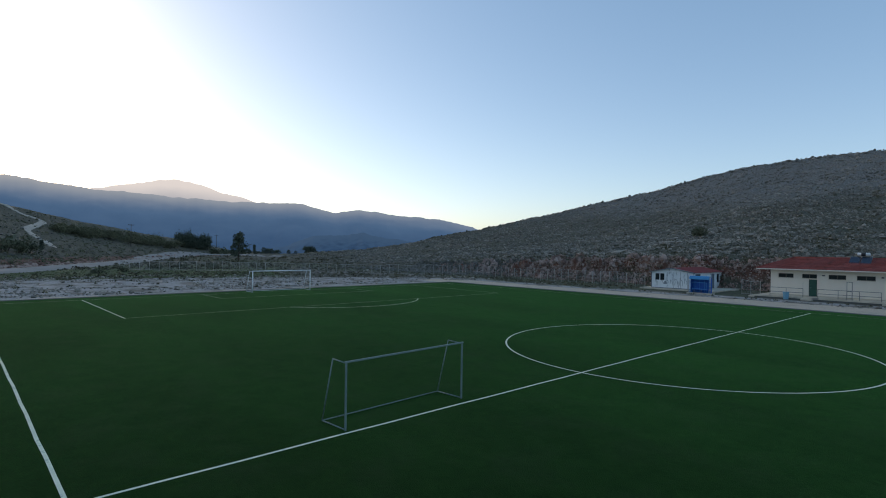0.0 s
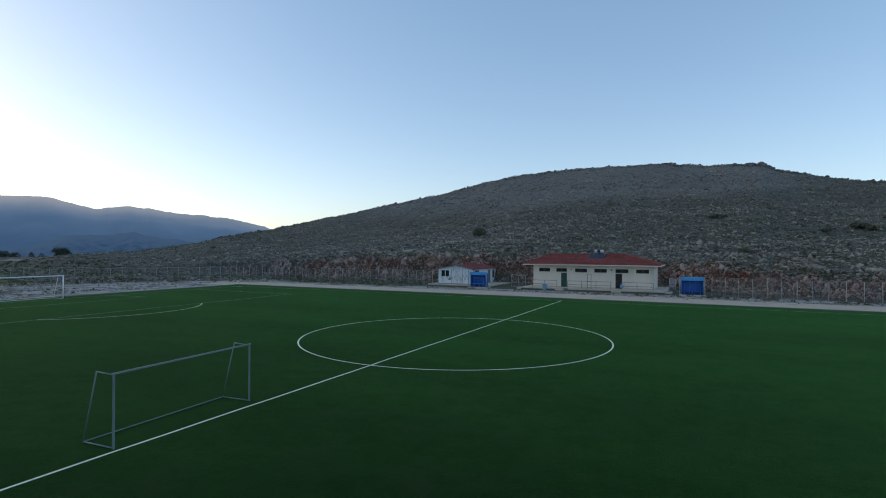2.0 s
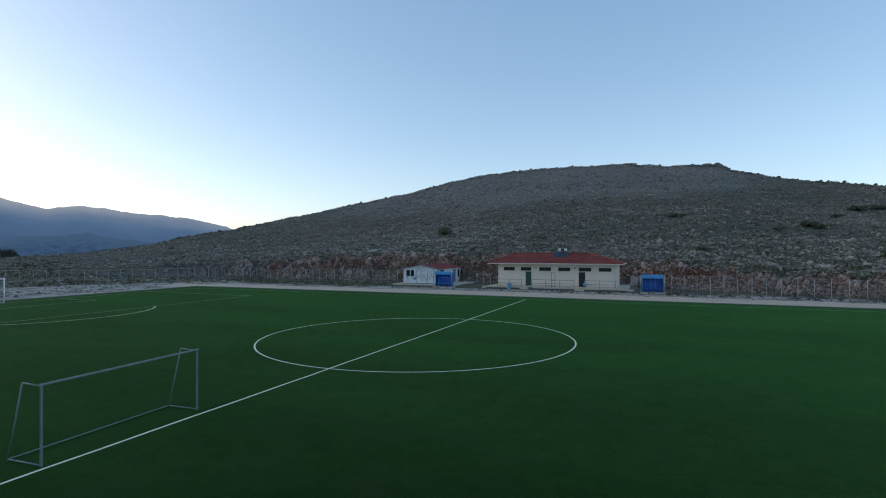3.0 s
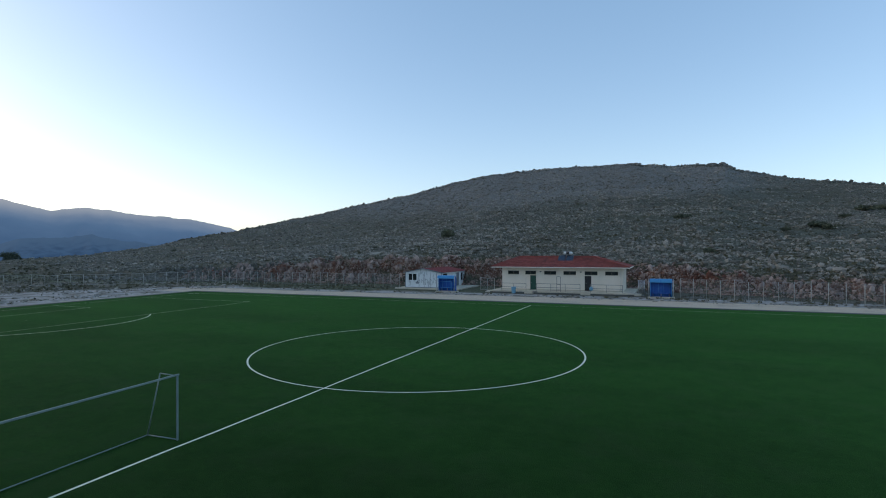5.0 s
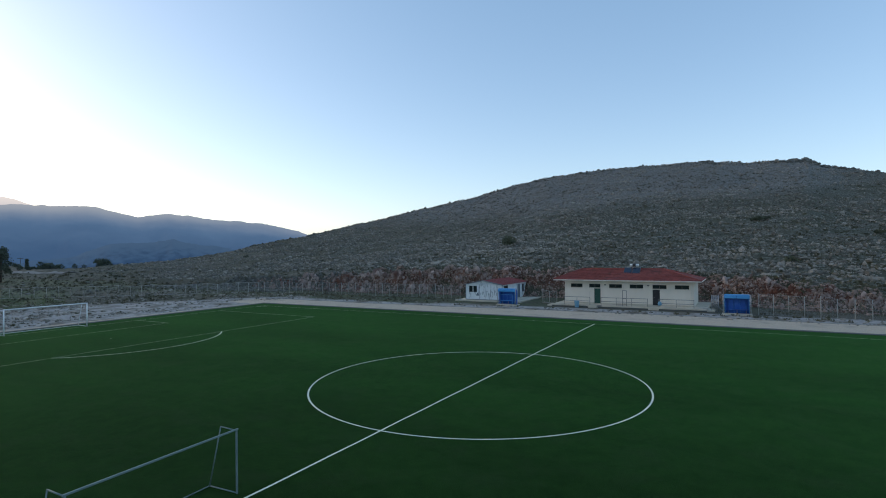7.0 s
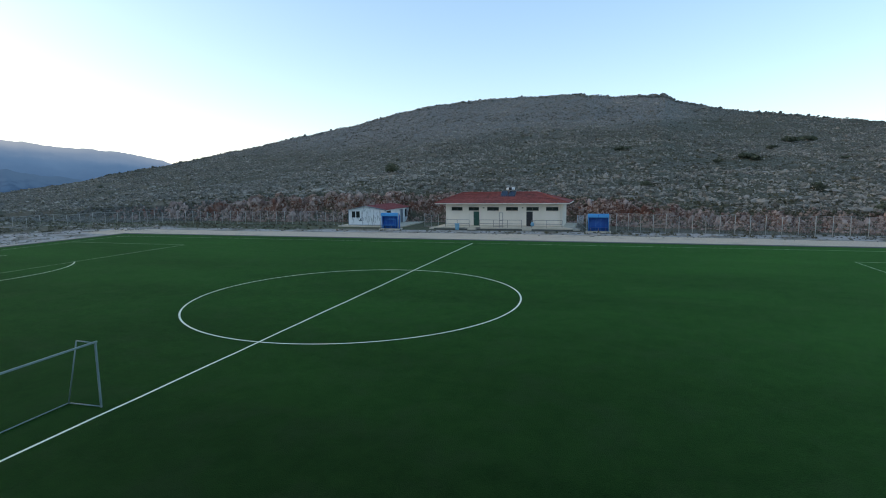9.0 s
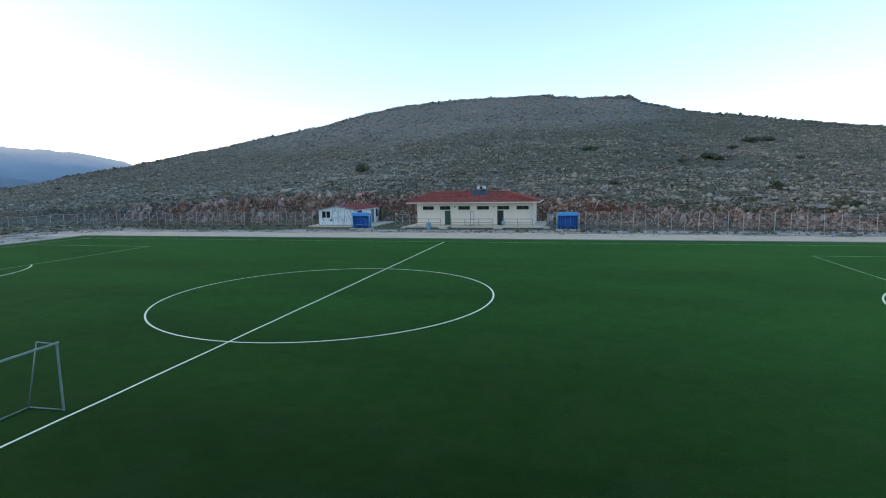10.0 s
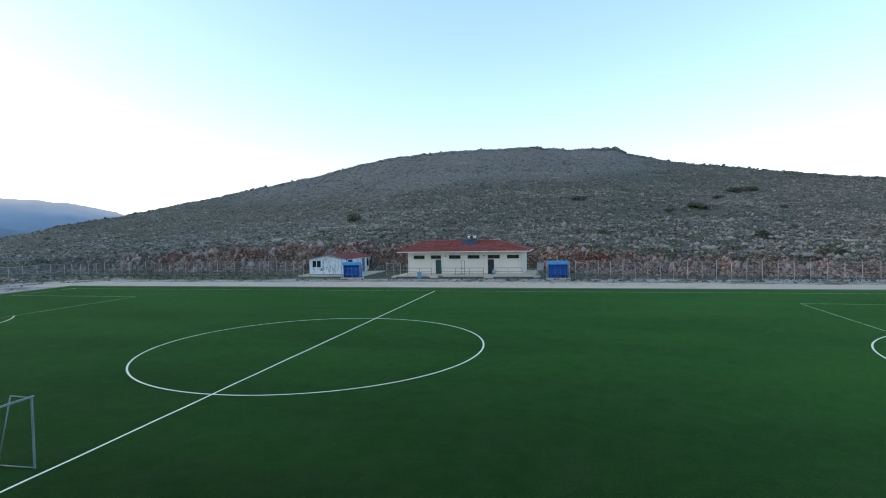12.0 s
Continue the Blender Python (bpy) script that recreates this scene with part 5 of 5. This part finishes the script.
keep = ~((x > -26) & (x < 11) & (y > 41.2))
x, y = x[keep], y[keep]
stones("path_stones", x, y, np.clip(rng.lognormal(-1.8, 0.45, len(x)), 0.07, 0.5), M_ROCK, "small stones along the edge of the gravel path", 0.6, 1.3)
n = 2600
x = np.concatenate([rng.uniform(-60, 80, n // 2), rng.uniform(-100, -54, n // 2)])
y = np.concatenate([39.5 - 0.03 * x[:n // 2] + rng.uniform(0, 9, n // 2), rng.uniform(-45, 48, n // 2)])
keep = ~((x > -26) & (x < 15) & (y > 41.0)) & (y < bank_line(x)) & ~((x < -52) & (np.hypot(x - CX, y - CY) < 98) & (rng.uniform(0, 1, n) < 0.8))
x, y = x[keep], y[keep]
w = rng.uniform(0.2, 0.7, len(x)) * np.where(x < -66, 1.5, 1)
v, f = leaves(x, y, land(x, y)[0] - 0.03, w, w * 0.5, 12, w * 0.35)
tagged(sheet("weeds", v, f, M_SHRUB), "dry weeds and grass tufts at the edges", "weeds", kind="stuff")


n = 2600
az = rng.uniform(-90, -64, n)
x, y = polar(az, rng.uniform(97, 132, n))
w = rng.uniform(0.15, 0.45, n)
v, f = leaves(x, y, land(x, y)[0] - 0.03, w, w * 0.4, 10, w * 0.4)
tagged(sheet("grass_tufts", v, f, M_GRASS), "green grass tufts along the yard fence", "grass", kind="stuff")
az = rng.uniform(-64, -42, 3200)
x, y = polar(az, rng.uniform(112, 150, 3200))
keep = (y < bank_line(x) + 2) & (y > 47.5)
stones("fence_bank_rocks", x[keep], y[keep], np.clip(rng.lognormal(-1.1, 0.45, keep.sum()), 0.12, 0.9), M_CRAG, "dark broken rock on the low bank behind the fence", 0.8, 1.3, 0.15)
# rough land behind the yard fence
az = rng.uniform(-84, -46, 5200)
d = rng.uniform(0, 1, 5200) ** 1.3 * 215 + 134
x, y = polar(az, d)
road_d = np.interp(az, [-86.5, -82, -78.5, -75.2, -73, -71, -69, -67, -65, -63.6, -63.4, -46], [131, 155, 186, 250, 294, 312, 308, 294, 278, 268, 900, 900])
keep = (d < road_d - 9) & ((y - bank_line(x) < 3) | (az < -58))
x, y, az = x[keep], y[keep], az[keep]
h = len(x) // 6
stones("field_stones", x[:h], y[:h], np.clip(rng.lognormal(-1.0, 0.5, h), 0.2, 1.0), M_CRAG, "stones in the rough land behind the fence", 0.6, 1.4)
w = np.clip(rng.lognormal(-0.5, 0.5, len(x) - h), 0.25, 2.0)
v, f = leaves(x[h:], y[h:], land(x[h:], y[h:])[0] - 0.05, w, w * 0.45, 12, w * 0.4)
tagged(sheet("field_scrub", v, f, M_SHRUB), "brownish scrub behind the yard fence", "scrub", kind="stuff")


# ---- road and footpath on the western side ----
def at_angle(az, el, d0, d1, eye=5.4):
    """The distance at which the land shows at that height angle from the hub, looking along az."""
    d = np.arange(d0, d1, 1.0)
    x, y = polar(np.full_like(d, az), d)
    z = land(x, y)[0]
    e = np.degrees(np.arctan2(z - eye, d))
    hit = np.nonzero(e >= el)[0]
    return float(d[hit[0]]) if len(hit) else d1


def ribbon(name, pts, width, material, label, lift=0.12):
    """A track draped on the land."""
    pts = [Vector((p[0], p[1])) for p in pts]
    fine = []
    for i in range(len(pts) - 1):
        p0, p1, p2, p3 = pts[max(i - 1, 0)], pts[i], pts[i + 1], pts[min(i + 2, len(pts) - 1)]
        for k in range(14):
            t = k / 14
            fine.append(0.5 * (2 * p1 + (p2 - p0) * t + (2 * p0 - 5 * p1 + 4 * p2 - p3) * t * t + (3 * p1 - p0 - 3 * p2 + p3) * t ** 3))
    fine.append(pts[-1])
    P = np.array([(p.x, p.y) for p in fine])
    T = np.gradient(P, axis=0)
    T /= np.linalg.norm(T, axis=1, keepdims=True)
    N = np.column_stack([-T[:, 1], T[:, 0]])
    offs = np.linspace(-0.5, 0.5, 7)
    wob = 1 + 0.08 * fbm(np.arange(len(P)) * 0.4, np.zeros(len(P)), 3, 5)
    grid = P[:, None] + N[:, None] * (offs[None, :, None] * width * wob[:, None, None])
    flat = grid.reshape(-1, 2)
    z = land(flat[:, 0], flat[:, 1])[0] + lift
    edge = np.tile(np.abs(offs) > 0.49, len(P))
    z = np.where(edge, z - lift - 0.3, z)
    v = np.column_stack([flat, z])
    nr, nc = len(P), len(offs)
    i, j = np.meshgrid(np.arange(nr - 1), np.arange(nc - 1), indexing="ij")
    f = np.stack([i * nc + j, i * nc + j + 1, (i + 1) * nc + j + 1, (i + 1) * nc + j], -1).reshape(-1, 4)[:, ::-1]
    return tagged(sheet(name, v, f, material, True), label, "road", kind="structure")


ribbon("road", [polar(a, d) for a, d in ((-112, 88), (-100, 104), (-92, 117), (-86.5, 131), (-82, 155), (-78.5, 186), (-75.2, 250), (-73, 294), (-71, 312), (-69, 308), (-67, 294), (-65, 278), (-63.6, 268))], 10.5, M_TARMAC, "dusty grey road beyond the yard", 0.35)
ribbon("footpath", [polar(a, at_angle(a, e, 130, 300)) for a, e in ((-87.6, 3.5), (-86.6, 3.05), (-85.6, 2.4), (-84.84, 2.16), (-84.15, 1.76), (-84.9, 1.39), (-85.28, 1.12), (-84.9, 0.68), (-84.06, 0.13), (-83.5, -0.4))], 3.0, M_ROAD, "winding pale dirt track up the western hill", 0.22)


# ---- trees, bushes and poles ----
def bush(name, x, y, w, h, seed, label, count=420, material=None, leaf=None, lobes_n=5):
    """A rounded evergreen shrub: short stems and an uneven crown of many leaf clumps."""
    r = np.random.default_rng(seed)
    z = height(x, y)
    g = thing(name, label, "bush", (x, y, z))
    m = lobes_n
    lobes = [(r.uniform(-0.3, 0.3) * w, r.uniform(-0.3, 0.3) * w, r.uniform(0.0, 0.35 if m < 6 else 0.55) * h, r.uniform(0.45, 0.7) if m < 6 else r.uniform(0.36, 0.5)) for _ in range(m)]
    vs, fs, base = [], [], 0
    for lx, ly, lz, s in lobes:
        v, f = leaves(np.array([lx]), np.array([ly]), np.array([lz]), np.array([w * s]), np.array([h * s]), count // m, np.array([leaf or w * 0.11]))
        vs.append(v)
        fs.append(f + base)
        base += len(v)
    crown = sheet("crown", np.vstack(vs), np.vstack(fs), material or M_TREE)
    crown.parent = g
    bm = bmesh.new()
    for k in range(4):
        a = k * 1.7 + seed
        tube(bm, [(0.05 * math.cos(a), 0.05 * math.sin(a), -0.1), (0.18 * w * math.cos(a), 0.18 * w * math.sin(a), h * 0.35), (0.3 * w * math.cos(a), 0.3 * w * math.sin(a), h * 0.6)], [0.05 * h * 0.5, 0.03 * h * 0.5, 0.01], 5)
    part("stems", bm, M_BARK, g)
    return g


def tree(x, y, h, w, seed, label, slim=False):
    """A tapered trunk with limbs and a crown of many leaf clumps."""
    r = np.random.default_rng(seed)
    z = height(x, y)
    g = thing("tree", label, "tree", (x, y, z))
    part("trunk", bar([(0, 0, -0.2), (0.02 * h, 0, h * 0.3), (0.0, 0.02 * h, h * 0.62), (0.02 * h, 0, h * 0.9)], [0.03 * h, 0.022 * h, 0.013 * h, 0.004 * h], 8), M_BARK, g)
    vs, fs, base = [], [], 0
    n = 16
    for k in range(n):
        t = (k + 0.5) / n
        hz = h * (0.18 + 0.72 * t)
        rad = w / 2 * (1 - 0.75 * t if slim else math.sin(math.pi * (0.22 + 0.72 * t))) * r.uniform(0.65, 1.15)
        a = k * 2.4 + seed
        tip = (rad * 0.7 * math.cos(a), rad * 0.7 * math.sin(a), hz)
        if k % 2 == 0:
            part("limb", bar([(0, 0, hz * 0.8), (tip[0] * 0.5, tip[1] * 0.5, hz * 0.92), tip], [0.01 * h, 0.006 * h, 0.002 * h], 5), M_BARK, g)
        s = r.uniform(0.75, 1.15) * (0.3 if not slim else 0.26) * h
        v, f = leaves(np.array([tip[0]]), np.array([tip[1]]), np.array([hz - s * 0.25]), np.array([s]), np.array([s * 0.62]), 190, np.array([h * 0.042]))
        vs.append(v)
        fs.append(f + base)
        base += len(v)
    crown = sheet("crown", np.vstack(vs), np.vstack(fs), M_TREE)
    crown.parent = g
    return g


def utility_pole(az, d, h):
    x, y = polar(az, d)
    g = thing("utility_pole", "dark wooden utility pole with a cross-arm on the skyline", "pole", (x, y, height(x, y)), -az, group="utility poles")
    part("pole", bar([(0, 0, -0.5), (0, 0, h)], [0.14, 0.09], 8), M_WOODPOLE, g)
    part("cross_arm", boxes((-1.2, 1.2, -0.09, 0.09, h - 0.55, h - 0.35), bevel=0.01), M_WOODPOLE, g)
    for k in (-1.05, 0.0, 1.05):
        part("insulator", bar([(k, 0, h - 0.35), (k, 0, h - 0.12)], 0.07, 6), M_DARK, g)


for az, el, w, h, sd in ((-22.12, 1.15, 5.0, 2.5, 1), (12.0, 1.75, 6.5, 2.0, 2), (12.9, 1.6, 4.5, 2.2, 12), (15.4, 3.1, 8.0, 2.4, 3), (16.6, 3.15, 7.0, 2.2, 13), (17.35, -1.2, 3.4, 2.3, 4), (3.55, -0.7, 2.6, 1.4, 5), (22.93, -2.7, 3.6, 1.4, 6),
                         (22.3, -2.75, 2.6, 1.0, 16), (0.86, 2.95, 4.2, 1.6, 7), (-49.17, -0.15, 2.6, 1.5, 8), (1.6, 2.9, 3.0, 1.2, 9), (13.9, 2.55, 4.0, 1.6, 10), (9.6, 1.4, 3.0, 1.4, 11), (19.2, 1.5, 3.0, 1.2, 14)):
    bx, by = polar(az, at_angle(az, el, 84, 335, 6.26))
    bush("bush", float(bx), float(by), w, h, sd, "dark evergreen bush among the hillside rocks", 420, M_OAK)

tx, ty = polar(-68.45, 205)
tree(float(tx), float(ty), 10.9, 8.2, 3, "dark pointed evergreen tree by the road", slim=True)
for az, d, w, h, sd in ((-73.35, 345, 9.5, 8.6, 5), (-72.75, 349, 9.5, 7.8, 6), (-72.05, 352, 10.0, 8.4, 7), (-71.5, 354, 8.0, 7.8, 15)):
    tx, ty = polar(az, d)
    bush("tree_clump", float(tx), float(ty), w * 1.3, h * 1.3, sd, "dense rounded evergreen tree on the valley edge", 6000, M_TREE, 0.5, 14)
for az, d, h, w, sd in ((-65.9, 342, 4.6, 4.5, 8), (-65.2, 344, 4.2, 5.0, 9), (-64.5, 342, 3.4, 4.6, 10), (-63.5, 343, 3.4, 3.0, 11), (-62.8, 342, 2.4, 3.2, 12)):
    tx, ty = polar(az, d)
    tree(float(tx), float(ty), h, w, sd, "small dark tree on the edge of the valley")
tx, ty = polar(-61.54, 342)
bush("tree_clump", float(tx), float(ty), 9.5, 5.2, 13, "round dark tree standing alone on the valley edge", 3000, M_TREE, 0.5, 12)
tx, ty = polar(-66.82, 344)
tree(float(tx), float(ty), 6.4, 1.3, 24, "tall slim cypress on the edge of the valley", slim=True)
for i in range(8):
    az = -69.6 + i * 0.72 + 0.2 * math.sin(i * 5.1)
    bx, by = polar(az, 338 + 4 * math.sin(i * 3.3))
    bush("bush", float(bx), float(by), 5.0 + 1.5 * math.sin(i * 2.2), 2.9 + 0.9 * math.sin(i * 4.4), 90 + i, "dark evergreen bush along the valley edge", 600, M_TREE, 0.55, 7)
hedge = random.Random(12)
for i in range(44):
    az = -83.2 + 9.2 * (i + hedge.uniform(-0.4, 0.4)) / 43
    el = float(np.interp(az, [-83, -81, -79, -77, -75, -74], [0.95, 0.72, 0.42, 0.12, -0.2, -0.45])) + hedge.uniform(-0.22, 0.3)
    w = hedge.uniform(6.0, 10.0)
    bx, by = polar(az, at_angle(az, el, 150, 400))
    bush("bush", float(bx), float(by), w, w * hedge.uniform(0.45, 0.62), 140 + i, "olive-green scrub oak on the western slope", 520, M_HEDGE, w * 0.07)
for i, (az, d, w, h) in enumerate(((-86.7, at_angle(-86.7, -0.8, 120, 300), 7, 4.6), (-85.9, at_angle(-85.9, -0.85, 120, 300), 5, 4.2), (-85.2, at_angle(-85.2, -0.85, 120, 300), 4.4, 3.4), (-70.2, at_angle(-70.2, -0.65, 160, 320), 9.0, 5.0), (-78.5, 122, 2.2, 1.2), (-80.5, 116, 2.6, 1.2), (-76.0, 138, 3.4, 1.5), (-73.6, 142, 3.0, 1.3), (-71.0, 140, 3.2, 1.3))):
    bx, by = polar(az, d)
    bush("bush", float(bx), float(by), w, h, 60 + i, "dark rounded bush at the foot of the slope" if d > 150 else "low dark bush near the yard fence", 500, M_OAK)
bx, by = polar(-84.37, at_angle(-84.37, -0.8, 120, 300))
tree(float(bx), float(by), 3.7, 1.2, 22, "small slim cypress beside the track", slim=True)
utility_pole(-77.65, 275, 9.8)
utility_pole(-70.3, 400, 9.5)
utility_pole(-67.25, 346, 6.6)
